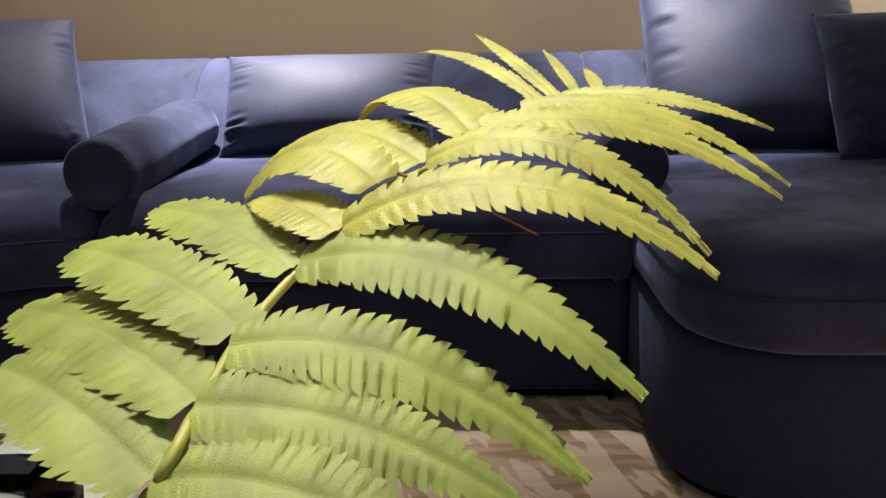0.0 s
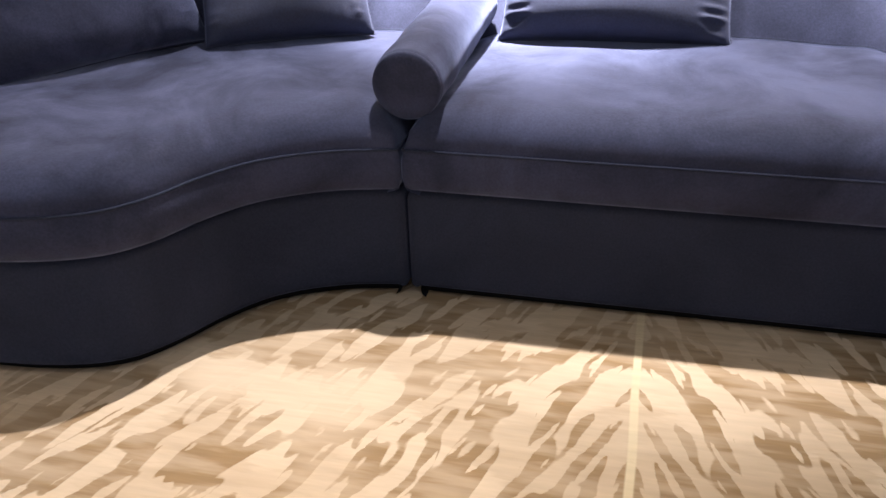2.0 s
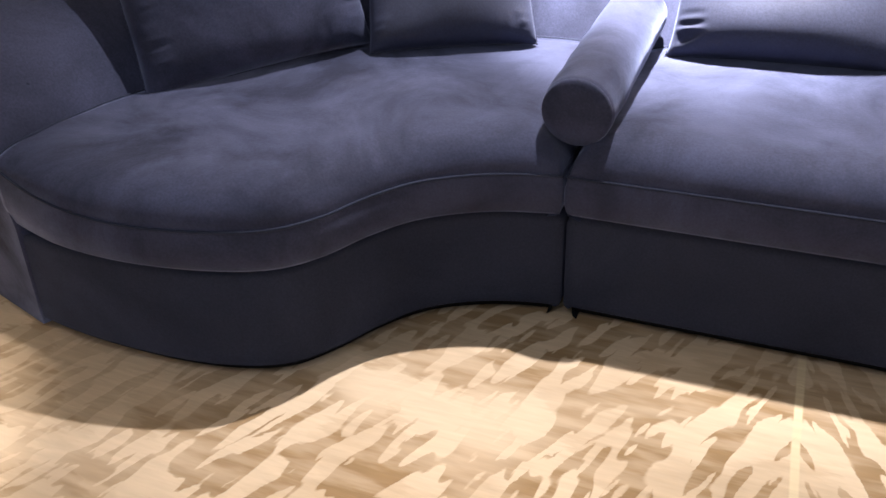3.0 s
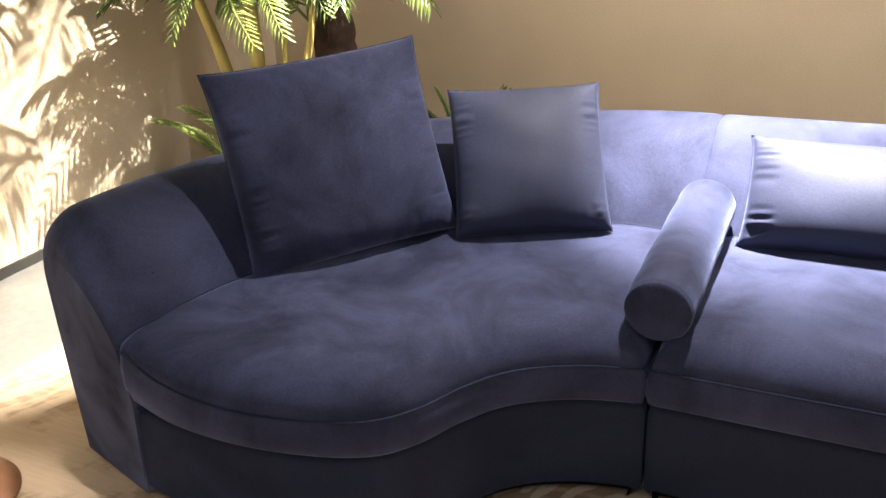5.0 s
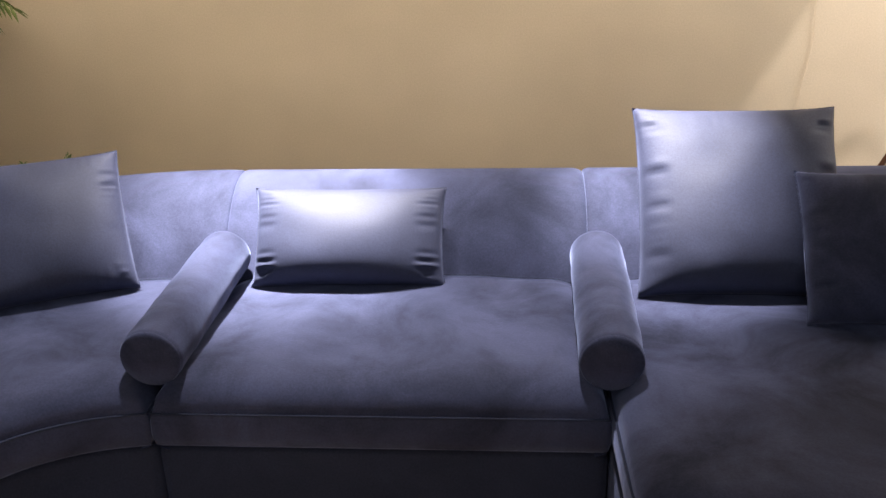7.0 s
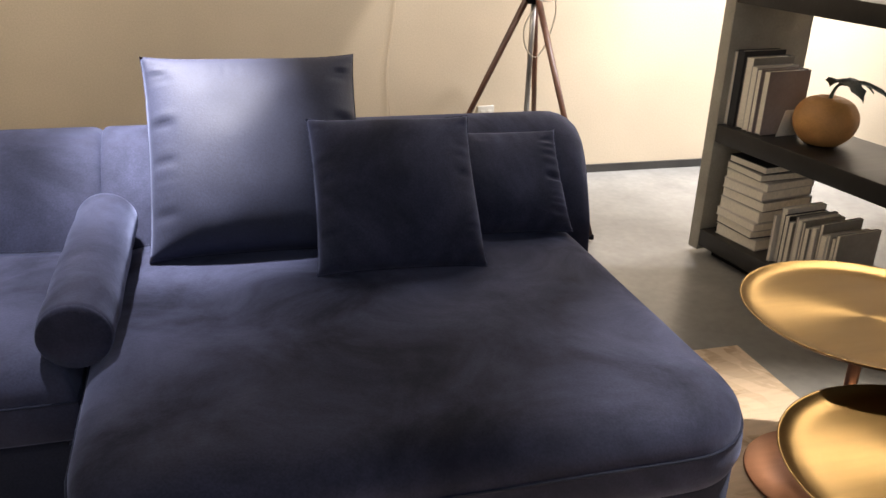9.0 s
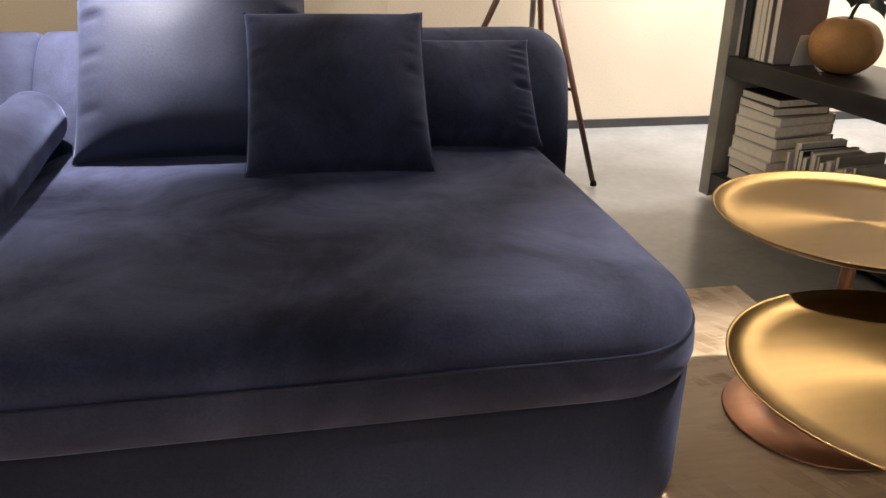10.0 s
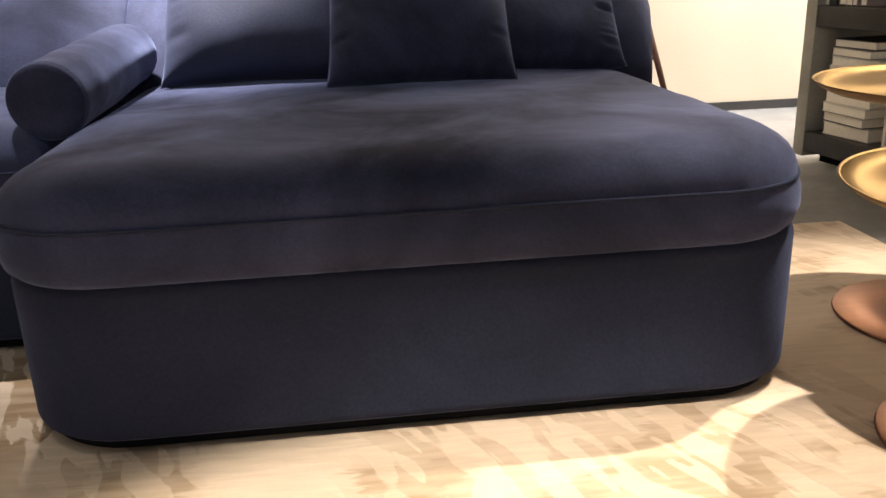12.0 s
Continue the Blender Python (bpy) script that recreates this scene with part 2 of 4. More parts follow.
    L.new(seam, c2.inputs["Factor"])
    sc = N.new("ShaderNodeVectorMath")
    sc.operation = "SCALE"
    L.new(c2.outputs["Result"], sc.inputs[0])
    L.new(mth("ADD", 0.84, mth("MULTIPLY", yarn, 0.32)), sc.inputs["Scale"])
    L.new(sc.outputs[0], b.inputs["Base Color"])
    bp = N.new("ShaderNodeBump")
    bp.inputs["Strength"].default_value, bp.inputs["Distance"].default_value = 0.5, 0.004
    L.new(mth("ADD", yarn, mth("MULTIPLY", gold, -0.4)), bp.inputs["Height"])
    L.new(bp.outputs[0], b.inputs["Normal"])
    return m


RUG = rug_material()


# ---- mesh helpers ----
def part(name, bm, mat, parent=None, label="", smooth=True):
    me = bpy.data.meshes.new(name)
    bmesh.ops.recalc_face_normals(bm, faces=bm.faces)
    bm.to_mesh(me)
    bm.free()
    me.materials.append(mat)
    if smooth:
        for p in me.polygons:
            p.use_smooth = True
    ob = new(name, me)
    if parent:
        ob.parent = parent
    if label:
        tagged(ob, label)
    return ob


def thing(name, m, label, category, group="", kind=""):
    ob = new(name)
    ob.empty_display_size = 0.1
    ob.matrix_world = m
    return tagged(ob, label, category, group, kind)


def box(sx, sy, sz, at=(0, 0, 0), bevel=0.004, m=None):
    """A bevelled box whose base centre is at the given place."""
    bm = bmesh.new()
    bmesh.ops.create_cube(bm, size=1)
    bmesh.ops.scale(bm, vec=(sx, sy, sz), verts=bm.verts)
    if bevel:
        bmesh.ops.bevel(bm, geom=bm.edges[:], offset=min(bevel, 0.3 * min(sx, sy, sz)), segments=2, affect="EDGES", profile=0.5)
    bmesh.ops.translate(bm, vec=(at[0], at[1], at[2] + sz / 2), verts=bm.verts)
    if m:
        bmesh.ops.transform(bm, matrix=m, verts=bm.verts)
    return bm


def lathe(profile, steps=48, at=(0, 0, 0)):
    """Turns (radius, height) points about z."""
    bm = bmesh.new()
    rings = []
    for r, z in profile:
        if r < 1e-5:
            rings.append([bm.verts.new((at[0], at[1], at[2] + z))])
        else:
            rings.append([bm.verts.new((at[0] + r * math.cos(2 * math.pi * i / steps), at[1] + r * math.sin(2 * math.pi * i / steps), at[2] + z)) for i in range(steps)])
    for a, b in zip(rings, rings[1:]):
        for i in range(steps):
            j = (i + 1) % steps
            q = [a[i % len(a)], a[j % len(a)], b[j % len(b)], b[i % len(b)]]
            q = list(dict.fromkeys(q))
            if len(q) > 2:
                bm.faces.new(q)
    return bm


def catmull(pts, n):
    """n points evenly spaced in parameter on a smooth curve through pts."""
    p = [np.array(q, float) for q in pts]
    p = [2 * p[0] - p[1], *p, 2 * p[-1] - p[-2]]
    out = []
    for k in range(n):
        u = k / (n - 1) * (len(p) - 3)
        i = min(int(u), len(p) - 4)
        t = u - i
        a, b, c, d = p[i:i + 4]
        out.append(0.5 * (2 * b + (c - a) * t + (2 * a - 5 * b + 4 * c - d) * t * t + (3 * b - a - 3 * c + d) * t ** 3))
    return out


def even(pts, n):
    """n points at even lengths along a polyline."""
    p = np.array(pts)
    s = np.concatenate([[0], np.cumsum(np.linalg.norm(np.diff(p, axis=0), axis=1))])
    return np.stack([np.interp(np.linspace(0, s[-1], n), s, p[:, k]) for k in range(p.shape[1])], 1)


def tube(bm, pts, r0, r1=None, sides=8, close=False):
    """Adds a tapering tube along pts to bm."""
    r1 = r0 if r1 is None else r1
    pts = [Vector(p) for p in pts]
    n = len(pts)
    rings = []
    side = Vector((0.3, 0.2, 1)).normalized()
    for i, p in enumerate(pts):
        a = pts[(i - 1) % n] if close else pts[max(i - 1, 0)]
        c = pts[(i + 1) % n] if close else pts[min(i + 1, n - 1)]
        d = (c - a).normalized()
        if abs(d.dot(side)) > 0.95:
            side = Vector((1, 0.1, 0.2)).normalized()
        u = d.cross(side).normalized()
        v = d.cross(u)
        r = r0 + (r1 - r0) * i / max(n - 1, 1)
        rings.append([bm.verts.new(p + r * (math.cos(2 * math.pi * k / sides) * u + math.sin(2 * math.pi * k / sides) * v)) for k in range(sides)])
    pairs = list(zip(rings, rings[1:] + rings[:1])) if close else list(zip(rings, rings[1:]))
    for a, b in pairs:
        for k in range(sides):
            bm.faces.new((a[k], a[(k + 1) % sides], b[(k + 1) % sides], b[k]))
    if not close:
        bm.faces.new(rings[0])
        bm.faces.new(rings[-1])
    return bm


# ---- the room ----
X0, X1, Y0, Y1, TOP = -3.47, 6.0, -3.0, 4.90, 3.2


def slab(name, sx, sy, sz, at, mat, label, category):
    ob = part(name, box(sx, sy, sz, at, 0), mat, None, label, smooth=False)
    return tagged(ob, label, category, kind="structure")


slab("floor", 12.0, 10.0, 0.2, (1.2, 1.0, -0.212), CONCRETE, "polished grey concrete showroom floor", "floor")
slab("wall_north", X1 - X0 + 0.4, 0.2, TOP + 0.4, ((X0 + X1) / 2, Y1 + 0.1, -0.212), WALL, "tan painted plaster wall behind the sofa", "wall")
slab("wall_west", 0.2, Y1 - Y0, TOP + 0.4, (X0 - 0.1, (Y0 + Y1) / 2, -0.212), WALL, "pale painted side wall beside the palm", "wall")


# Window added out of view so that the front fill has an opening.
def fill_window_wall():
    bm = bmesh.new()
    w = X1 - X0 + 0.4
    cx = (X0 + X1) / 2
    for sx, sz, x, zz in ((w, 1.012, cx, -0.212), (w, TOP + 0.188 - 2.4, cx, 2.4), (-2.5 - (cx - w / 2), 1.6, ((cx - w / 2) - 2.5) / 2, 0.8), ((cx + w / 2) - 2.5, 1.6, ((cx + w / 2) + 2.5) / 2, 0.8)):
        g = box(sx, 0.2, sz, (x, Y0 - 0.1, zz), 0)
        me = bpy.data.meshes.new("tmp")
        g.to_mesh(me)
        g.free()
        bm.from_mesh(me)
        bpy.data.meshes.remove(me)
    ob = part("wall_south", bm, WALL, None, smooth=False)
    tagged(ob, "plain painted wall with an added opening for fill light", "wall", kind="structure")
    win = thing("unseen_window", pose(0, Y0 - 0.1, 0.8), "added unseen window with dark metal frame for fill light", "window", kind="structure")
    for x in (-2.48, 0.0, 2.48):
        part("mullion", box(0.04, 0.06, 1.6, (x, 0, 0), 0.003), SKIRT, win, smooth=False)
    for zz in (0.0, 1.56):
        part("rail", box(4.9, 0.05, 0.04, (0, 0, zz), 0.003), SKIRT, win, smooth=False)


fill_window_wall()
slab("wall_east", 0.2, Y1 - Y0, TOP + 0.4, (X1 + 0.1, (Y0 + Y1) / 2, -0.212), WALL, "plain painted far side wall", "wall")
slab("ceiling", 12.0, 10.0, 0.2, (1.2, 1.0, TOP), CEIL, "dark grey painted ceiling", "ceiling")
slab("baseboard_north", X1 - X0, 0.012, 0.045, ((X0 + X1) / 2, Y1 - 0.006, -0.012), SKIRT, "dark metal skirting along the tan wall", "baseboard")
slab("baseboard_west", 0.012, Y1 - Y0 - 0.03, 0.045, (X0 + 0.006, (Y0 + Y1) / 2, -0.012), SKIRT, "dark metal skirting along the side wall", "baseboard")


def build_rug():
    bm = box(5.26, 4.7, 0.012, (0.0, 0.0, -0.012), 0.004)
    ob = part("rug", bm, RUG, None)
    ob.location = (-0.14, 0.57, 0)
    return tagged(ob, "cream wool rug with gold-brown brush strokes", "rug")


build_rug()


# ---- the sofa ----
def resample(pts, n):
    return even(catmull(pts, 200), n)


def edge_distance(p, outline):
    """Distance in plan from p to an open chain of points."""
    a, b = outline[:-1], outline[1:]
    d = b - a
    t = np.clip(np.einsum("ij,ij->i", p - a, d) / np.maximum(np.einsum("ij,ij->i", d, d), 1e-12), 0, 1)
    return float(np.min(np.linalg.norm(p - (a + d * t[:, None]), axis=1)))


def loft_cushion(front, back, z0, zp, crown, bulge=0.016, seed=0, open_start=False, lift=0.0):
    """A boxed seat cushion between a front and a back plan curve: welted sides up to zp and a top that rolls over into a low crown."""
    ns, nv = len(front), 40
    bm = bmesh.new()
    grid = []
    f, bk = np.array(front), np.array(back)
    outline = np.array(([] if open_start else [bk[0]]) + list(f) + [bk[-1]])
    for i in range(ns):
        row = []
        for j in range(nv):
            v = (j / (nv - 1)) ** 1.8
            p = f[i] * (1 - v) + bk[i] * v
            d = edge_distance(p, outline)
            roll = max(0.0, 1 - (1 - min(1.0, d / 0.125)) ** 2.2) ** 0.46
            rise = 0.84 * roll + 0.16 * math.sin(min(1.0, d / 0.55) * math.pi / 2)
            w = noise.noise(Vector((p[0] * 5 + seed, p[1] * 5, 0.3))) * 0.006 + noise.noise(Vector((p[0] * 12, p[1] * 12 + seed, 0.7))) * 0.0022
            up = lift * max(0.0, 1 - i / (0.30 * ns)) ** 2
            row.append(bm.verts.new((p[0], p[1], zp + up + (crown + w - up) * rise)))
        grid.append(row)
    for i in range(ns - 1):
        for j in range(nv - 1):
            bm.faces.new((grid[i][j], grid[i + 1][j], grid[i + 1][j + 1], grid[i][j + 1]))
    loop = [grid[i][0] for i in range(ns)] + [grid[-1][j] for j in range(1, nv)] + [grid[i][-1] for i in range(ns - 2, -1, -1)] + [grid[0][j] for j in range(nv - 2, 0, -1)]
    n = len(loop)
    base = [v.co.copy() for v in loop]
    normals = []
    for k in range(n):
        d = base[(k + 1) % n] - base[k - 1]
        normals.append(Vector((d.y, -d.x, 0)).normalized())
    prev = loop
    for dz, out in ((0.25, 0.5), (0.55, 0.6), (0.82, 0.1), (0.93, -0.6), (1.0, -1.9)):
        ring = [bm.verts.new((base[k].x + normals[k].x * out * bulge, base[k].y + normals[k].y * out * bulge, base[k].z + dz * (z0 - base[k].z) if base[k].z < zp + lift + 0.002 else zp + dz * (z0 - zp))) for k in range(n)]
        for k in range(n):
            bm.faces.new((prev[k], prev[(k + 1) % n], ring[(k + 1) % n], ring[k]))
        prev = ring
    for i in range(ns - 1):
        q = 2 * ns + nv - 3 - i
        bm.faces.new((prev[i], prev[i + 1], prev[q - 1], prev[q]))
    welt = bmesh.new()
    tube(welt, [b + normals[k] * 0.002 for k, b in enumerate(base)], 0.0035, sides=6, close=True)
    return bm, welt


def plinth_solid(front, back, z0, z1, inset=0.0):
    """An upright upholstered block between two plan curves, with softened top and bottom edges."""
    loop = [np.array(p) for p in front] + [np.array(p) for p in back[::-1]]
    n = len(loop)
    nor = []
    for k in range(n):
        d = loop[(k + 1) % n] - loop[k - 1]
        d = d / (np.linalg.norm(d) + 1e-9)
        nor.append(np.array((d[1], -d[0])))
    bm = bmesh.new()
    rings = []
    for z, o in ((z0, -0.012), (z0 + 0.008, -0.002), (z0 + 0.02, 0.0), (z1 - 0.02, 0.0), (z1 - 0.008, -0.003), (z1, -0.012)):
        rings.append([bm.verts.new((*(loop[k] + nor[k] * (o - inset)), z)) for k in range(n)])
    for a, b in zip(rings, rings[1:]):
        for k in range(n):
            bm.faces.new((a[k], a[(k + 1) % n], b[(k + 1) % n], b[k]))
    h = len(front)
    for ring in (rings[0], rings[-1]):
        for k in range(h - 1):
            bm.faces.new((ring[k], ring[k + 1], ring[n - 2 - k], ring[n - 1 - k]))
    return bm


BACK = [(-0.03, 0.30), (0.0, 0.44), (0.02, 0.49), (0.075, 0.575), (0.14, 0.645), (0.205, 0.70), (0.27, 0.733), (0.325, 0.742), (0.37, 0.735), (0.405, 0.712), (0.43, 0.67), (0.44, 0.60), (0.445, 0.45), (0.45, 0.25), (0.45, 0.015)]


def sweep_back(path, round0=0.025, round1=0.04, drop1=0.0, drop0=0.0):
    """The leaning, rolled-over backrest swept along an inner plan curve; its two ends are rounded in."""
    pts = np.array(path)
    s = np.concatenate([[0], np.cumsum(np.linalg.norm(np.diff(pts, axis=0), axis=1))])
    cen = (0.22, 0.36)
    bm = bmesh.new()
    rings = []
    prof = catmull(BACK, 34) + [np.array((0.02, 0.015))]
    for i, p in enumerate(pts):
        d = pts[min(i + 1, len(pts) - 1)] - pts[max(i - 1, 0)]
        d = d / np.linalg.norm(d)
        outw = np.array((-d[1], d[0]))
        k = 1.0
        for e, r in ((s[i], round0), (s[-1] - s[i], round1)):
            if e < r:
                k = min(k, 1 - 0.28 * min(r, 0.05) / 0.25 * (1 - math.sqrt(max(0.0, 1 - (1 - e / r) ** 2))))
        ring = []
        for o, z in prof:
            oo, zz = cen[0] + (o - cen[0]) * k, cen[1] + (z - cen[1]) * k
            if z < 0.06:
                zz = z
            if drop1 and s[-1] - s[i] < drop1 and zz > 0.45:
                f = 1 - (s[-1] - s[i]) / drop1
                zz = 0.45 + (zz - 0.45) * (1 - 0.55 * (1 - math.sqrt(max(0, 1 - f * f))))
            if drop0 and s[i] < 0.6:
                oo *= 0.74 + 0.26 * s[i] / 0.6
            if drop0 and s[i] < drop0 and zz > 0.45:
                f = 1 - s[i] / drop0
                zz = 0.45 + (zz - 0.45) * (1 - 0.35 * (1 - math.sqrt(max(0, 1 - f * f))))
            if drop1:
                p = pts[i] + d * 0.32 * oo * max(0.0, 1 - (s[-1] - s[i]) / 0.3)
            q = p + outw * oo
            ring.append(bm.verts.new((q[0], q[1], zz)))
        rings.append(ring)
    m = len(prof)
    for a, b in zip(rings, rings[1:]):
        for k in range(m):
            bm.faces.new((a[k], a[(k + 1) % m], b[(k + 1) % m], b[k]))
    for ring in (rings[0], rings[-1]):
        bm.faces.new([bm.verts.new(v.co) for v in ring])
    return bm


def ended(path, n, fine=0.03):
    """Even points along a path with extra ones near both ends, so that the ends can round."""
    base = even(path, 400)
    u = sorted({*np.linspace(0, 1, n), *(fine * f for f in (0.1, 0.25, 0.5, 0.75)), *(1 - fine * f for f in (0.1, 0.25, 0.5, 0.75))})
    return np.array([base[min(399, round(k * 399))] for k in u])


def sofa_module(label, base_front, cush_front, inner, cush_back, drop1=0.0, drop0=0.0, zbase=0.285, zpipe=0.395, crown=0.10, seed=0, base_back=None, open_start=False):
    ob = thing("sofa_module", pose(0, 0, 0), label, "sofa", "modules of the curved sofa")
    bf = resample(base_front, 56)
    cf, cb = (resample(c, 96) for c in (cush_front, cush_back))
    bb = resample(base_back or inner, 56)
    part("plinth", plinth_solid(bf, bb, 0.0, 0.06, 0.022), BLACK, ob, "recessed black plinth")
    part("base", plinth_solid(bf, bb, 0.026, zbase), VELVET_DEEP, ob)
    cushion, welt = loft_cushion(cf, cb, zbase + 0.001, zpipe, crown, seed=seed, open_start=open_start, lift=0.055 if open_start else 0.0)
    c = part("seat_cushion", cushion, VELVET, ob)
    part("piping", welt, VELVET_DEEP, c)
    part("backrest", sweep_back(ended(resample(inner, 200), 60), drop1=drop1, drop0=drop0), VELVET, ob)
    return ob


G = 0.004
L_BASE = [(-2.08, 2.07), (-1.98, 2.00), (-1.88, 1.955), (-1.70, 1.93), (-1.47, 1.93), (-1.31, 1.955), (-1.20, 2.005), (-1.13, 2.09), (-1.075, 2.19), (-1.01, 2.28), (-0.93, 2.34), (-0.82, 2.385), (-0.69 - G, 2.41)]
L_CUSH = [(-1.86, 1.95), (-1.70, 1.912), (-1.52, 1.905), (-1.34, 1.93), (-1.20, 1.98), (-1.12, 2.06), (-1.065, 2.165), (-1.0, 2.255), (-0.92, 2.315), (-0.82, 2.36), (-0.69 - 2 * G, 2.388)]
L_IN = [(-1.865, 1.945), (-1.815, 2.11), (-1.765, 2.28), (-1.68, 2.45), (-1.55, 2.62), (-1.38, 2.78), (-1.18, 2.90), (-0.97, 2.985), (-0.80, 3.02), (-0.6903, 3.02)]
L_CBACK = [(-1.83, 2.05), (-1.815, 2.16), (-1.77, 2.30), (-1.68, 2.46), (-1.55, 2.63), (-1.38, 2.79), (-1.18, 2.91), (-0.95, 2.99), (-0.69 - 2 * G, 3.03)]
sofa_module("navy velvet sofa end with curved seat and wrapping arm", L_BASE, L_CUSH, L_IN, L_CBACK, drop0=0.12, seed=3, open_start=True,
            base_back=[(-2.05, 2.17), (-1.90, 2.35), (-1.72, 2.55), (-1.5, 2.75), (-1.25, 2.9), (-0.97, 2.985), (-0.80, 3.02), (-0.69 - G, 3.02)])

line = lambda x0, x1, y: [(x0 + (x1 - x0) * k / 6, y) for k in range(7)]
sofa_module("straight middle sofa section in navy velvet", line(-0.69 + G, 0.465 - G, 2.41), line(-0.69 + 2 * G, 0.465 - 2 * G, 2.388),
            line(-0.6897, 0.4647, 3.02), line(-0.69 + 2 * G, 0.465 - 2 * G, 3.03), seed=9)


def rounded_front(x0, x1, y, r, m=5):
    a = [(x0 + r - r * math.cos(k * math.pi / 2 / m), y + r - r * math.sin(k * math.pi / 2 / m)) for k in range(m + 1)]
    c = [(x0 + r + (x1 - x0 - 2 * r) * k / 6, y) for k in range(1, 6)]
    b = [(x1 - r + r * math.sin(k * math.pi / 2 / m), y + r - r * math.cos(k * math.pi / 2 / m)) for k in range(m + 1)]
    return a + c + b


sofa_module("deep navy velvet chaise section with rounded corners", rounded_front(0.465 + G, 1.868, 1.935, 0.19), rounded_front(0.465 + 2 * G, 1.85, 1.905, 0.20),
            line(0.4653, 1.93, 3.02), line(0.465 + 2 * G, 1.85, 3.03), drop1=0.12, zbase=0.30, zpipe=0.40, crown=0.092, seed=15)


def bolster(at, rz, rx, length=0.62, r=0.08):
    ob = thing("bolster", pose(*at, rx, 0, rz), "round navy velvet bolster cushion lying between two seats", "bolster cushion", "bolsters")
    prof = [(0, 0), (r * 0.5, -0.004), (r * 0.9, -0.001), (r * 0.985, 0.006), (r, 0.02), (r * 1.01, length * 0.5), (r, length - 0.02), (r * 0.985, length - 0.006), (r * 0.9, length + 0.001), (0, length + 0.004)]
    bm = lathe([(a, z) for a, z in prof], 40)
    bmesh.ops.subdivide_edges(bm, edges=[e for e in bm.edges if abs(e.verts[0].co.z - e.verts[1].co.z) > 0.1], cuts=10)
    for v in bm.verts:
        if 0.03 < v.co.z < length - 0.03:
            w = noise.noise(v.co * 12) * 0.003
            v.co.x *= 1 + w / r
            v.co.y *= 1 + w / r
    bmesh.ops.rotate(bm, cent=(0, 0, 0), matrix=Matrix.Rotation(radians(-90), 3, "X"), verts=bm.verts)
    body = part("body", bm, VELVET, ob)
    for yy in (0.008, length - 0.008):
        s = -1 if yy < 0.1 else 1
        bm = lathe([(0, 0), (r * 0.6, 0), (r * 0.975, 0), (r * 0.985, s * 0.003), (r * 0.93, s * 0.010), (r * 0.6, s * 0.0135), (0, s * 0.014)][::s], 40)
        bmesh.ops.rotate(bm, cent=(0, 0, 0), matrix=Matrix.Rotation(radians(-90), 3, "X"), verts=bm.verts)
        bmesh.ops.translate(bm, vec=(0, yy, 0), verts=bm.verts)
        bmesh.ops.recalc_face_normals(bm, faces=bm.faces[:])
        part("end_panel", bm, VELVET, body)
    return ob


bolster((-0.682, 2.43, 0.525), -1, 3.5)
bolster((0.463, 2.43, 0.525), -2, 3.5)


def pillow_mesh(w, h, t, seed, mat_wrinkle=1.0):
    bm = bmesh.new()
    n = 56
    sides = []
    for sgn in (1, -1):
        rows = []
        for i in range(n + 1):
            row = []
            for j in range(n + 1):
                u, v = 2 * i / n - 1, 2 * j / n - 1
                uu = math.copysign(abs(u) ** 0.85, u)
                vv = math.copysign(abs(v) ** 0.85, v)
                x = uu * w / 2 * (1 - 0.028 * (1 - vv * vv) * abs(uu) ** 3)
                z = vv * h / 2 * (1 - 0.028 * (1 - uu * uu) * abs(vv) ** 3)
                sag = vv + 0.32 * (1 - vv * vv)
                f = max(0.0, (1 - uu * uu) * (1 - sag * sag)) ** 0.42
                edge = max(abs(uu), abs(vv))
                wr = 0.0
                if 0.7 < edge < 1:
                    a = (z if abs(uu) > abs(vv) else x * 0.6) * 45 + seed
                    ridge = 1 - 2 * abs(noise.noise(Vector((a, seed * 3.1, sgn))))
                    wr = (0.019 if abs(uu) > abs(vv) else 0.006) * mat_wrinkle * math.sin((edge - 0.7) / 0.3 * math.pi) * (ridge - 0.6) * max(0.0, 0.3 + 1.3 * noise.noise(Vector((a * 0.23, seed, 7.0))))
                big = 0.008 * noise.noise(Vector((x * 7 + seed, z * 7, sgn * 3)))
                round_off = 1 + 0.018 * (abs(uu) * abs(vv)) ** 7
                x, z = x * round_off, z * round_off
                y = -sgn * (t / 2 * f + wr * min(1, f * 3) + big * min(1, f * 2))
                row.append(bm.verts.new((x, y, z + h / 2)))
            rows.append(row)
        sides.append(rows)
        for i in range(n):
            for j in range(n):
                bm.faces.new((rows[i][j], rows[i + 1][j], rows[i + 1][j + 1], rows[i][j + 1]))
    bmesh.ops.remove_doubles(bm, verts=bm.verts, dist=0.0002)
    return bm


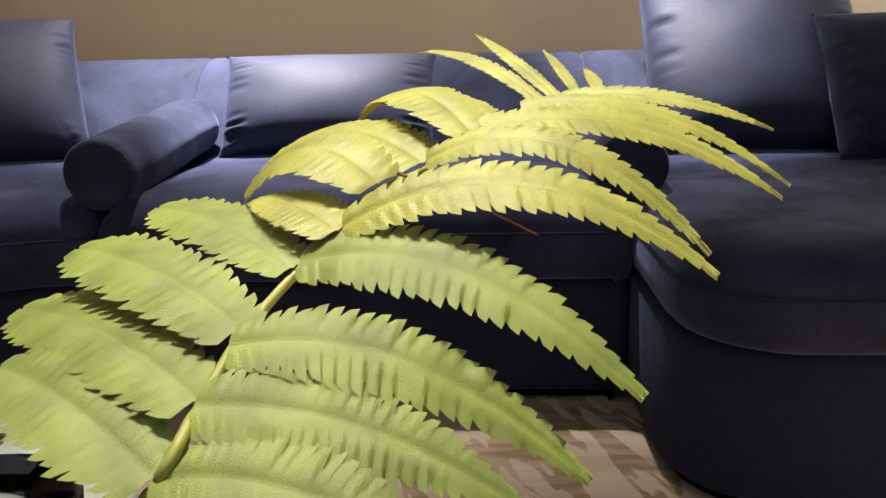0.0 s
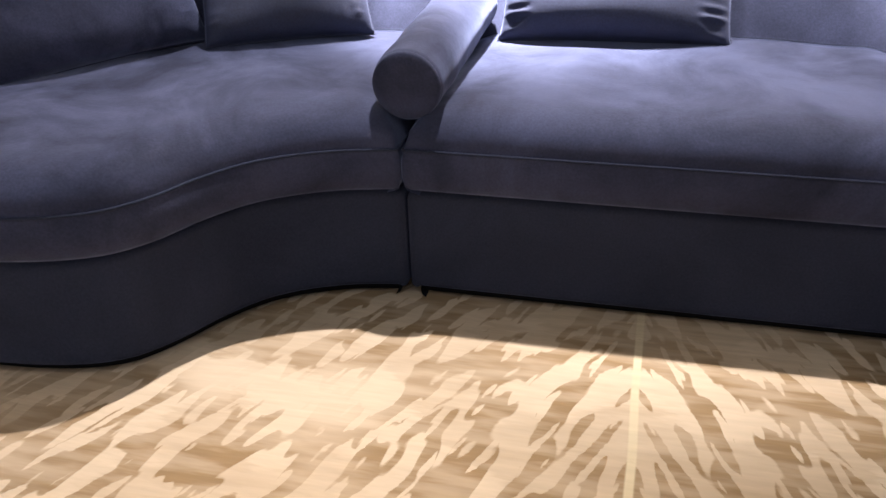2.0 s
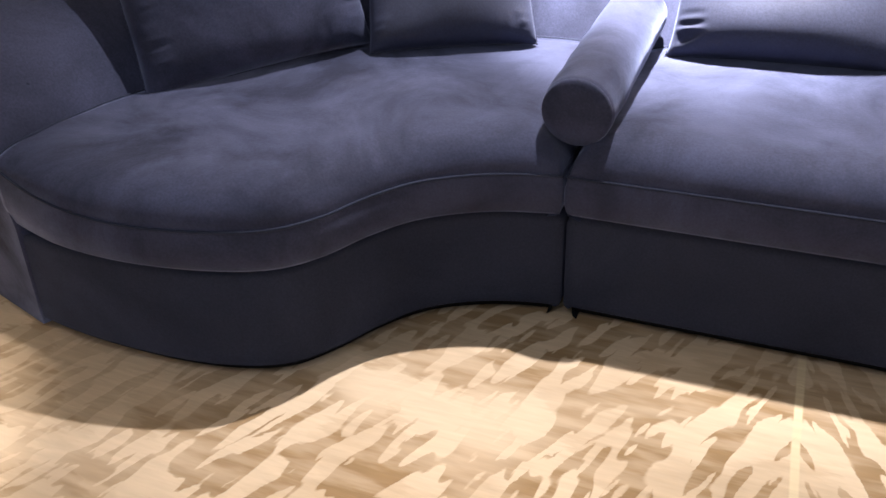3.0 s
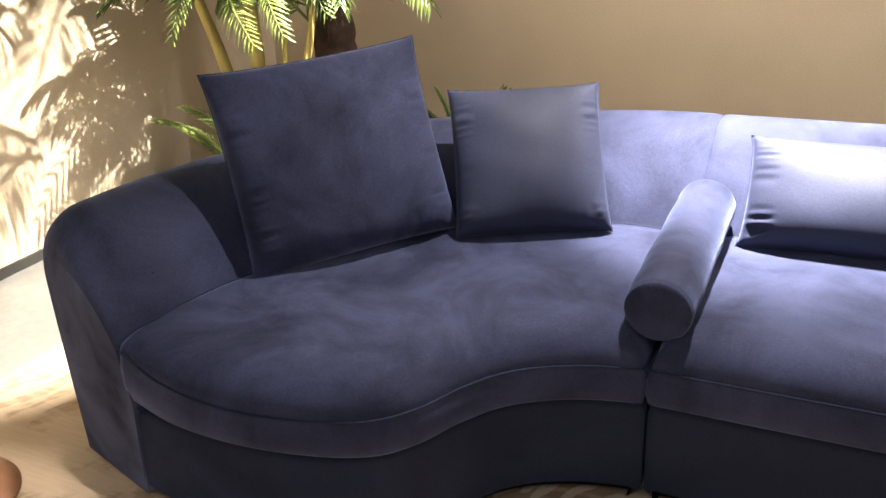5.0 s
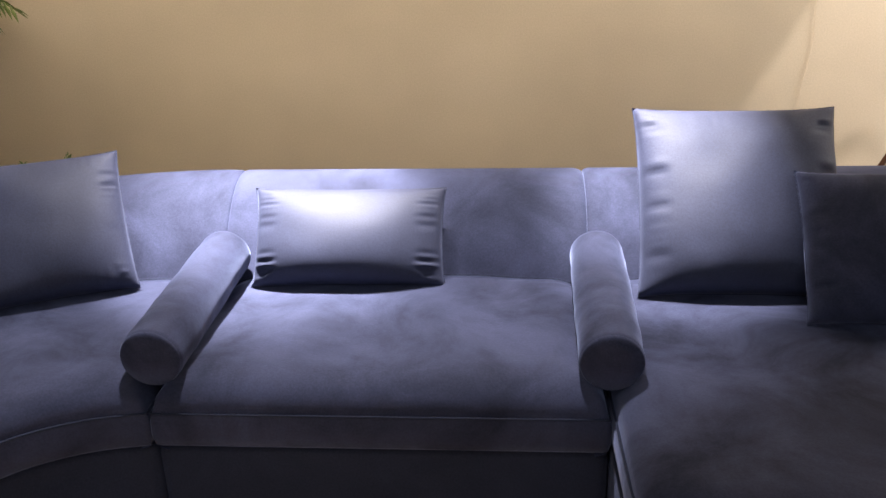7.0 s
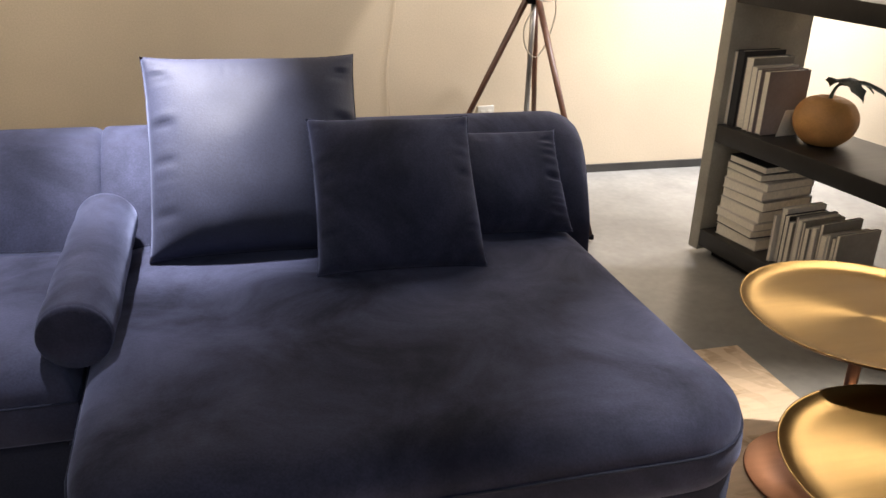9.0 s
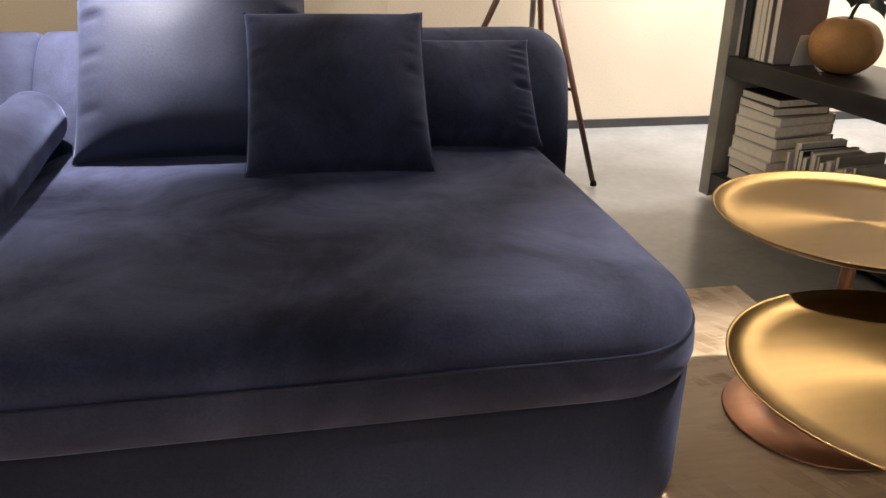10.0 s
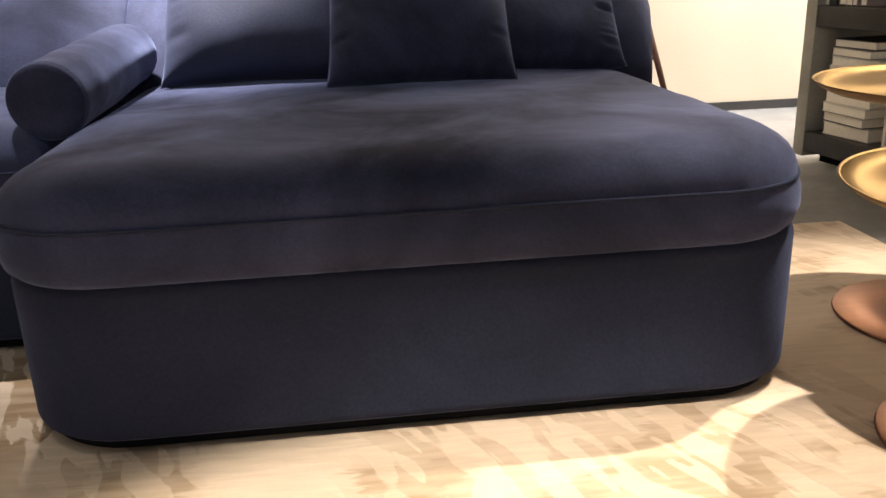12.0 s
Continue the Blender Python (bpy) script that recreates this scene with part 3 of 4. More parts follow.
def pillow(bl, br, lean, h, t, label, seed, mat):
    """A cushion whose lower edge runs from bl to br and which leans back by lean degrees."""
    a, b = Vector(bl), Vector(br)
    w = (b - a).length
    rz = math.degrees(math.atan2(b.y - a.y, b.x - a.x))
    ry = -math.degrees(math.asin((b.z - a.z) / w))
    mid = (a + b) / 2
    ob = thing("throw_pillow", pose(*mid, 0, 0, rz) @ pose(0, 0, 0, -lean, ry, 0), label, "cushion", "loose cushions on the sofa")
    cover = part("cover", pillow_mesh(w, h, t, seed), mat, ob)
    loop = []
    for k in range(160):
        q, e = k % 40, k // 40
        u = q / 20 - 1
        u, v = ((u, -1), (1, u), (-u, 1), (-1, -u))[e]
        uu, vv = (math.copysign(abs(a) ** 0.85, a) for a in (u, v))
        x = uu * w / 2 * (1 - 0.028 * (1 - vv * vv) * abs(uu) ** 3)
        z = vv * h / 2 * (1 - 0.028 * (1 - uu * uu) * abs(vv) ** 3)
        x, z = (a * (1 + 0.018 * (abs(uu) * abs(vv)) ** 7) for a in (x, z))
        loop.append((x, 0.003 * noise.noise(Vector((k * 0.9, seed, 0))), z + h / 2))
    part("seam", tube(bmesh.new(), loop, 0.0016, sides=6, close=True), mat, cover)
    return ob


pillow((-1.735, 2.33, 0.475), (-1.345, 2.80, 0.505), 21, 0.565, 0.21, "large square navy velvet cushion leaning on the arm", 1, VELVET)
pillow((-1.315, 2.73, 0.50), (-0.915, 2.925, 0.50), 36, 0.45, 0.20, "medium square navy cushion leaning on the backrest", 2, SATIN)
pillow((-0.572, 2.962, 0.485), (0.022, 2.964, 0.485), 32, 0.31, 0.22, "oblong navy satin lumbar cushion leaning back", 3, SATIN)
pillow((0.598, 2.895, 0.49), (1.19, 2.885, 0.49), 36, 0.585, 0.25, "large square navy velvet cushion on the chaise", 4, SATIN)
pillow((1.018, 2.71, 0.495), (1.467, 2.686, 0.495), 41, 0.445, 0.20, "medium square dark navy cushion before a larger one", 5, VELVET)
pillow((1.33, 2.93, 0.485), (1.81, 2.90, 0.485), 44, 0.345, 0.15, "small navy cushion in the chaise corner", 6, VELVET)


# ---- brass tray tables ----
def tray_table(at, height, r_tray, r_base, label):
    ob = thing("tray_table", pose(*at), label, "side table", "round tray tables")
    part("base_disc", lathe([(0, 0), (r_base - 0.004, 0), (r_base, 0.004), (r_base - 0.003, 0.009), (r_base * 0.5, 0.012), (0.03, 0.014), (0, 0.014)], 72), COPPER, ob, "satin copper foot disc")
    part("collar", lathe([(0, 0.012), (0.0245, 0.012), (0.0255, 0.016), (0.0255, 0.072), (0.023, 0.076), (0, 0.076)], 32), COPPER, ob)
    part("post", lathe([(0, 0.07), (0.0155, 0.07), (0.0155, height - 0.012), (0, height - 0.012)], 24), COPPER, ob)
    part("hub", lathe([(0, height - 0.03), (0.045, height - 0.02), (0.05, height - 0.0082), (0, height - 0.0082)], 32), BLACK, ob)
    R = r_tray
    tray = [(0, height - 0.008), (R - 0.03, height - 0.007), (R - 0.010, height + 0.003), (R, height + 0.012), (R + 0.002, height + 0.014), (R - 0.001, height + 0.015),
            (R - 0.005, height + 0.012), (R - 0.015, height + 0.004), (R - 0.032, height - 0.002), (R - 0.06, height - 0.003), (0, height - 0.003)]
    part("tray", lathe(tray, 96), BRASS, ob, "brushed brass dished tray")
    return ob


tray_table((2.302, 2.215, 0), 0.494, 0.303, 0.215, "tall round brass tray table on a copper foot")
tray_table((2.085, 1.72, 0), 0.418, 0.31, 0.21, "low round brass tray table on a copper foot")
tray_table((-2.39, 1.72, 0), 0.44, 0.22, 0.20, "small tray table with copper foot beside the arm")


# ---- bookshelf ----
SHELF = pose(2.795, 3.70, 0, 0, 0, -82.1)  # local x runs along the shelves, local y across their depth


def build_shelf():
    ob = thing("bookshelf", SHELF, "open bookshelf with black oak shelves and cement end panels", "bookshelf")
    D, LEN = 0.42, 2.0
    for x in (-0.06, LEN):
        p = part("end_panel", box(0.06, D, 1.98, (x + 0.03, D / 2, 0.012), 0.003), CEMENT, ob, "greige cement end panel")
    for z in (0.035, 0.50, 1.06, 1.58):
        part("shelf_board", box(LEN, D - 0.004, 0.074, (LEN / 2, D / 2, z), 0.003), DARKWOOD, ob)
    part("kick_board", box(LEN - 0.1, D - 0.08, 0.03, (LEN / 2, D / 2, 0.0), 0.002), BLACK, ob)
    return ob


build_shelf()


def book(m, w, d, h, cover, label, group):
    """A hardback: w thick, d deep, h high; its page block shows on the open edges. The fore-edge looks to local -y."""
    ob = thing("book", m, label, "book", group)
    part("page_block", box(w - 0.006, d - 0.008, h - 0.008, (0, -0.002, 0.004), 0.001), PAPER, ob, "cream page block", smooth=False)
    for s in (-1, 1):
        part("cover_board", box(0.003, d, h, (s * (w / 2 - 0.0015), 0, 0), 0.0008), cover, ob, smooth=False)
    part("spine", box(w - 0.0062, 0.003, h, (0, d / 2 - 0.0015, 0), 0.0008), cover, ob, smooth=False)
    return ob


def books_on_shelf():
    rng = random.Random(4)
    x = 0.004
    for w, h, cov, lab in ((0.018, 0.298, COVER_CREAM, "cream hardback standing on the shelf"), (0.038, 0.305, COVER_BLACK, "tall black hardback standing on the shelf"),
                           (0.042, 0.285, COVER_GREY, "thick greige hardback standing on the shelf"), (0.032, 0.258, COVER_CREAM, "cream hardback standing on the shelf"),
                           (0.026, 0.252, COVER_MAUVE, "mauve hardback standing on the shelf"), (0.032, 0.25, COVER_MAUVE, "mauve hardback standing on the shelf")):
        book(SHELF @ pose(x + w / 2, 0.14 + rng.uniform(-0.006, 0.006), 0.575, 0, 0, rng.uniform(-1, 1) + (180 if cov is COVER_BLACK else 0)), w, 0.21, h, cov, lab, "books on the middle shelf")
        x += w + rng.uniform(0.001, 0.004)
    z = 0.110
    for k, (w, d, l, cov) in enumerate(((0.046, 0.27, 0.23, COVER_CREAM), (0.036, 0.26, 0.22, COVER_BLACK), (0.034, 0.28, 0.235, COVER_CREAM), (0.048, 0.27, 0.23, COVER_CREAM), (0.042, 0.265, 0.235, COVER_GREY),
                                        (0.040, 0.275, 0.22, COVER_CREAM), (0.034, 0.26, 0.23, COVER_CREAM), (0.030, 0.24, 0.215, COVER_GREY), (0.030, 0.24, 0.21, COVER_BLACK))):
        m = SHELF @ pose(0.05, 0.17, z + w / 2, 0, 0, rng.uniform(-4, 4)) @ pose(0, 0, 0, 0, 90, 0)
        b = book(m, w, d, l, cov, "hardback lying in a stack on the low shelf", "stack of books on the low shelf")
        if k == 8:
            tagged(b, "black hardback with pale title on top of a stack")
            for j in range(9):
                if j not in (5,):
                    part("title_bar", box(0.010, 0.0016, 0.016, (0.0, 0, 0), 0), LETTER, b).matrix_basis = pose(0, -d / 2 + 0.03, 0.03 + j * 0.018)
        z += w + 0.001
    x = 0.37
    for k in range(14):
        w = rng.choice((0.018, 0.024, 0.03, 0.014))
        cov = rng.choice((COVER_CREAM, COVER_CREAM, COVER_GREY, COVER_BLACK))
        book(SHELF @ pose(x + w / 2, 0.135 + rng.uniform(-0.012, 0.012), 0.109, 0, 0, rng.uniform(-1, 1)), w, 0.2, rng.uniform(0.19, 0.235), cov,
             "hardback standing in a row on the low shelf", "books on the low shelf")
        x += w + 0.002


books_on_shelf()


def gourd_vase():
    ob = thing("gourd_vase", SHELF @ pose(0.37, 0.19, 0.575), "squat ochre ceramic gourd with a leafy stalk", "vase")
    prof = [(0, 0), (0.045, 0.0), (0.075, 0.012), (0.105, 0.045), (0.118, 0.085), (0.113, 0.125), (0.09, 0.16), (0.06, 0.178), (0.035, 0.183), (0.02, 0.178), (0, 0.17)]
    bm = lathe([tuple(p) for p in catmull(prof, 30)], 48)
    for v in bm.verts:
        a = math.atan2(v.co.y, v.co.x)
        k = 1 + 0.02 * math.cos(7 * a)
        v.co.x *= k
        v.co.y *= k
    part("body", bm, TERRA, ob)
    st = tube(bmesh.new(), catmull([(0, 0, 0.16), (0.005, 0.004, 0.20), (0.03, 0.0, 0.235), (0.07, 0, 0.24)], 10), 0.008, 0.004)
    part("stalk", st, SOOTLEAF, ob)
    for k, (a, ln) in enumerate(((70, 0.14), (25, 0.19), (-15, 0.16), (150, 0.10))):
        bm = bmesh.new()
        rows = []
        for i in range(9):
            s = i / 8
            w = 0.032 * math.sin(math.pi * min(1, s * 0.95 + 0.05)) ** 0.7 * (1 + 0.25 * math.sin(s * 19))
            c = Vector((0.03 + s * ln * math.cos(radians(a)), s * ln * math.sin(radians(a)), 0.238 + 0.02 * math.sin(s * 2.5) - 0.05 * s * s))
            side = Vector((-math.sin(radians(a)), math.cos(radians(a)), 0))
            rows.append([bm.verts.new(c + side * w + Vector((0, 0, 0.008))), bm.verts.new(c), bm.verts.new(c - side * w + Vector((0, 0, 0.006)))])
        for p, q in zip(rows, rows[1:]):
            for j in range(2):
                bm.faces.new((p[j], p[j + 1], q[j + 1], q[j]))
        bmesh.ops.solidify(bm, geom=bm.faces[:], thickness=0.0012)
        part("leaf", bm, SOOTLEAF, ob)


gourd_vase()


def shelf_card():
    ob = part("note_card", box(0.0016, 0.11, 0.115, (0, 0, 0), 0.0004, pose(0, 0, 0, 0, 14, 0)), PAPER, None)
    ob.matrix_world = SHELF @ pose(0.232, 0.15, 0.5745)
    tagged(ob, "small cream card leaning against mauve books", "card")


shelf_card()


def easel_frame():
    ob = thing("picture_stand", SHELF @ pose(0.80, 0.2, 0.575), "black picture frame leaning on its stand", "picture frame")
    part("frame_panel", box(0.012, 0.2, 0.2, (0, 0, 0.0), 0.002, Matrix.Rotation(radians(24), 4, "Y")), COVER_BLACK, ob)
    part("stand_leg", box(0.008, 0.04, 0.165, (0.12, 0, 0.0), 0.002, Matrix.Rotation(radians(-12), 4, "Y")), COVER_BLACK, ob)


easel_frame()


# ---- tripod lamp, cord and wall socket ----
def tripod_lamp():
    ob = thing("tripod_lamp", pose(2.265, 4.50, 0), "tripod floor lamp with walnut legs and wire cage", "floor lamp")
    top = (0, 0, 0.99)
    feet = ((0.13, -0.57, 0.006), (-0.44, 0.15, 0.006), (0.20, 0.34, 0.006))
    mids = []
    for fx, fy, fz in feet:
        a = Vector(top) + Vector((fx, fy, 0)).normalized() * 0.03
        leg = tube(bmesh.new(), [a, a.lerp(Vector((fx, fy, fz)), 0.5), (fx, fy, fz)], 0.016, 0.011, 10)
        g = part("leg", leg, WALNUT, ob)
        mids.append(a.lerp(Vector((fx, fy, fz)), 0.64))
        part("foot", lathe([(0, 0), (0.013, 0), (0.014, 0.006), (0.012, 0.02), (0, 0.021)], 16, (fx, fy, 0)), BLACK, ob)
    part("post", tube(bmesh.new(), [(0, 0.0, 0.36), (0, 0, 1.0)], 0.013, 0.013, 14), STEEL, ob, "grey steel centre post")
    for k in range(3):
        part("brace", tube(bmesh.new(), [mids[k], (0, 0, 0.36)], 0.006, 0.006, 8), BLACK, ob)
    part("collar", lathe([(0, 0.96), (0.03, 0.96), (0.042, 0.975), (0.042, 1.0), (0.03, 1.015), (0.022, 1.05), (0, 1.05)], 24), BLACK, ob)
    rng = random.Random(2)
    for k in range(7):
        r = 0.09 + 0.02 * k if k < 4 else 0.17
        z = 1.005 + 0.035 * k
        ring = bmesh.new()
        tilt = Euler((rng.uniform(-0.25, 0.25), rng.uniform(-0.25, 0.25), 0)).to_matrix()
        pts = [tilt @ Vector((r * math.cos(a * math.pi / 24), r * math.sin(a * math.pi / 24), 0)) + Vector((0, 0, z)) for a in range(48)]
        tube(ring, pts, 0.004, sides=6, close=True)
        part("wire_ring", ring, CHROME, ob)
    part("bulb", lathe([(0, 1.05), (0.02, 1.05), (0.025, 1.09), (0.045, 1.14), (0.05, 1.18), (0.035, 1.22), (0, 1.235)], 24), PLATE, ob)
    loop = catmull([(0.02, -0.03, 0.99), (-0.05, -0.03, 0.86), (-0.035, -0.03, 0.76), (0.02, -0.03, 0.72), (0.07, -0.03, 0.80), (0.10, -0.03, 0.93), (0.08, -0.03, 1.03)], 30)
    part("cord", tube(bmesh.new(), loop, 0.003, 0.003, 6), CHROME, ob)


tripod_lamp()


def wall_bits():
    ob = thing("wall_socket", pose(2.19, Y1 - 0.006, 0.36), "white plastic wall socket plate", "socket")
    part("plate", box(0.09, 0.010, 0.07, (0, 0, -0.04), 0.003), PLATE, ob)
    for s in (-1, 1):
        part("outlet", box(0.022, 0.004, 0.022, (s * 0.02, -0.006, -0.015), 0.001), PLATE, ob)
    c = part("hanging_cord", tube(bmesh.new(), catmull([(1.70, Y1 - 0.008, 1.9), (1.705, Y1 - 0.008, 1.5), (1.69, Y1 - 0.008, 1.1), (1.695, Y1 - 0.008, 0.9), (1.66, Y1 - 0.008, 0.6), (1.67, Y1 - 0.008, 0.35)], 24), 0.0016, 0.0016, 6),
             WALL)
    tagged(c, "thin pale cord hanging down the tan wall", "cord")


wall_bits()


# ---- palms behind the sofa ----
def frond_mesh(length, rise, droop, leaf, n, seed, width=0.011, hang=0.6):
    """A pinnate frond along local x: a tapering rachis that rises and droops, with narrow folded leaflets on both sides."""
    rng = random.Random(seed)
    bm = bmesh.new()
    pts = []
    for i in range(15):
        s = i / 14
        pts.append(Vector((length * (s - 0.12 * s * s), 0.05 * math.sin(s * 3 + seed) * s, rise * math.sin(s * 1.9) - droop * s * s * s)))
    tube(bm, pts, 0.008, 0.002, 6)
    for k in range(n):
        s = 0.16 + 0.84 * k / (n - 1)
        u = s * 14
        i = min(int(u), 13)
        p = pts[i].lerp(pts[i + 1], u - i)
        d = (pts[i + 1] - pts[i]).normalized()
        for sd in (-1, 1):
            ll = leaf * (math.sin(math.pi * (0.12 + 0.80 * s)) ** 0.6) * rng.uniform(0.8, 1.1)
            side = Vector((0, sd, 0))
            out = (side * 0.85 + d * (0.35 + 0.5 * s) + Vector((0, 0, 0.25 - hang * rng.uniform(0.6, 1.1)))).normalized()
            tip = p + out * ll + Vector((0, 0, -0.25 * ll * hang))
            mid = p + out * ll * 0.5 + Vector((0, 0, 0.02 * ll))
            wv = out.cross(Vector((0, 0, 1)).cross(out)).normalized()
            wv = (d * 0.8 + Vector((0, 0, 0.3))).normalized() * width * rng.uniform(0.8, 1.2)
            fold = Vector((0, 0, -0.003))
            a, c, e = bm.verts.new(p + wv * 0.35), bm.verts.new(p - wv * 0.35), bm.verts.new(tip)
            m0, m1, m2 = bm.verts.new(mid + wv + fold), bm.verts.new(mid + Vector((0, 0, 0.003))), bm.verts.new(mid - wv + fold)
            r = bm.verts.new(p)
            for f in ((a, m0, m1, r), (r, m1, m2, c), (m0, e, m1), (m1, e, m2)):
                bm.faces.new(f)
    return bm


def frond(parent, at, rz, pitch, roll, args, mat, name="frond"):
    f = part(name, frond_mesh(*args), mat, parent, smooth=False)
    f.matrix_basis = pose(*at, 0, 0, rz) @ pose(0, 0, 0, roll, -pitch, 0)
    return f


def big_palm():
    ob = thing("palm_tree", pose(-2.57, 4.15, 0), "potted palm with dark shaggy trunk and arching fronds", "palm")
    part("pot", lathe([(0, 0), (0.15, 0), (0.17, 0.02), (0.2, 0.28), (0.205, 0.3), (0.19, 0.3), (0.18, 0.26), (0, 0.26)], 40), POT, ob)
    part("soil", lathe([(0, 0.275), (0.1, 0.27), (0.182, 0.262)], 32), SOIL, ob)
    bm = tube(bmesh.new(), catmull([(0, 0, 0.25), (0.01, 0, 0.5), (0.0, 0.01, 0.8), (-0.03, 0.0, 1.1), (-0.04, 0, 1.35)], 40), 0.115, 0.085, 24)
    for v in bm.verts:
        v.co += Vector((noise.noise(v.co * 22), noise.noise(v.co * 22 + Vector((5, 0, 0))), 0)) * 0.012
    part("trunk", bm, BARK, ob)
    rng = random.Random(11)
    for k in range(17):
        rz = k * 137.5 + 20
        frond(ob, (-0.03, 0, 1.12 + 0.016 * k), rz, rng.uniform(12, 50), rng.uniform(-25, 25), (rng.uniform(0.75, 1.05), 0.16, rng.uniform(0.30, 0.55), 0.17, 34, k, 0.010, 0.75), PALM)
    # the fronds that arch out over the sofa and the aisle
    for k, (rz, pitch, ln) in enumerate(((-8, 22, 0.95), (-22, 4, 0.80), (12, 34, 0.9), (-60, 18, 0.85), (-120, 20, 0.9), (-150, 24, 0.9))):
        frond(ob, (-0.02, 0, 1.10 + 0.02 * (k % 3)), rz, pitch, 0, (ln, 0.10, 0.28, 0.19, 34, 40 + k, 0.012, 0.9), PALM_LIGHT)
    for k in range(20):
        frond(ob, (-0.03, -0.03, 1.10 + 0.012 * k), -170 + 29 * k, rng.uniform(-5, 12), rng.uniform(-20, 20), (rng.uniform(0.5, 0.75), 0.10, rng.uniform(0.15, 0.25), 0.17, 40, 70 + k, 0.008, 0.9), PALM)
    part("loose_fibre", tube(bmesh.new(), catmull([(0.08, -0.1, 0.93), (0.13, -0.12, 0.95), (0.19, -0.12, 0.92), (0.26, -0.13, 0.915)], 12), 0.0025, 0.0015, 5), STALK, ob)


big_palm()


def areca():
    ob = thing("areca_palm", pose(-2.83, 3.78, 0), "potted areca palm with thick yellow stalks", "palm")
    part("pot", lathe([(0, 0), (0.14, 0), (0.155, 0.02), (0.18, 0.24), (0.185, 0.26), (0.17, 0.26), (0.165, 0.22), (0, 0.22)], 40), POT, ob)
    part("soil", lathe([(0, 0.238), (0.1, 0.232), (0.166, 0.224)], 32), SOIL, ob)
    rng = random.Random(5)
    stems = (((-0.06, 0.02), (-0.16, 0.08, 0.66), (-0.42, 0.10, 1.35), 0.038), ((0.0, 0.03), (0.01, 0.10, 0.68), (0.05, 0.0, 1.9), 0.045), ((0.07, 0.02), (0.27, 0.10, 0.70), (0.36, 0.10, 1.05), 0.026),
             ((0.02, 0.06), (0.10, 0.18, 0.66), (0.22, 0.1, 1.8), 0.018))
    k = 0
    for (bx, by), mid, top, r in stems:
        part("stalk", tube(bmesh.new(), catmull([(bx, by, 0.2), mid, top], 18), r, r * 0.5, 12), STALK, ob)
        for q in range(6):
            rz = rng.uniform(0, 360)
            z = Vector(mid).lerp(Vector(top), rng.uniform(0.35, 1.0))
            frond(ob, z, rz, rng.uniform(15, 65), rng.uniform(-30, 30), (rng.uniform(0.4, 0.75), 0.10, rng.uniform(0.15, 0.35), 0.14, 28, 100 + k, 0.008, 0.6), PALM_LIGHT if q % 2 else PALM)
            k += 1
    for q in range(36):
        a = rng.uniform(0, 6.28)
        frond(ob, (0.12 + 0.12 * math.cos(a), 0.05 + 0.1 * math.sin(a), rng.uniform(0.98, 1.35)), math.degrees(a), rng.uniform(-8, 50), rng.uniform(-40, 40), (rng.uniform(0.4, 0.7), 0.08, rng.uniform(0.15, 0.3), 0.12, 28, 500 + q, 0.009, 0.6), PALM_LIGHT if q % 3 else PALM)
    # High fronds added, mostly out of view, to shade the side wall.
    for q in range(64):
        a = rng.uniform(0, 6.28)
        frond(ob, (0.05 + 0.34 * math.cos(a), -0.28 + 0.45 * math.sin(a), rng.uniform(1.22, 2.15)), math.degrees(a), rng.uniform(0, 40), rng.uniform(-30, 30), (rng.uniform(0.5, 0.85), 0.10, rng.uniform(0.2, 0.4), 0.16, 34, 400 + q, 0.007, 0.7), PALM if q % 3 else PALM_LIGHT)
    for q in range(9):
        frond(ob, (rng.uniform(-0.1, 0.08), rng.uniform(-0.10, 0.0), 0.22), -170 + 32 * q + rng.uniform(-8, 8), rng.uniform(38, 60), 0, (rng.uniform(0.42, 0.52), 0.05, 0.10, 0.09, 26, 200 + q, 0.006, 0.3), PALM_LIGHT)


areca()


def aisle_fern():
    ob = thing("small_fern", pose(-1.75, 3.85, 0), "small potted fern on the floor behind the sofa", "fern")
    part("pot", lathe([(0, 0), (0.10, 0), (0.115, 0.02), (0.13, 0.24), (0.12, 0.24), (0.115, 0.2), (0, 0.2)], 32), POT, ob)
    part("soil", lathe([(0, 0.215), (0.06, 0.21), (0.116, 0.204)], 24), SOIL, ob)
    for q in range(6):
        frond(ob, (0, 0, 0.2), q * 63, 72 - (q % 3) * 9, 0, (0.52, 0.03, 0.04, 0.06, 30, 300 + q, 0.006, 0.2), PALM)


aisle_fern()


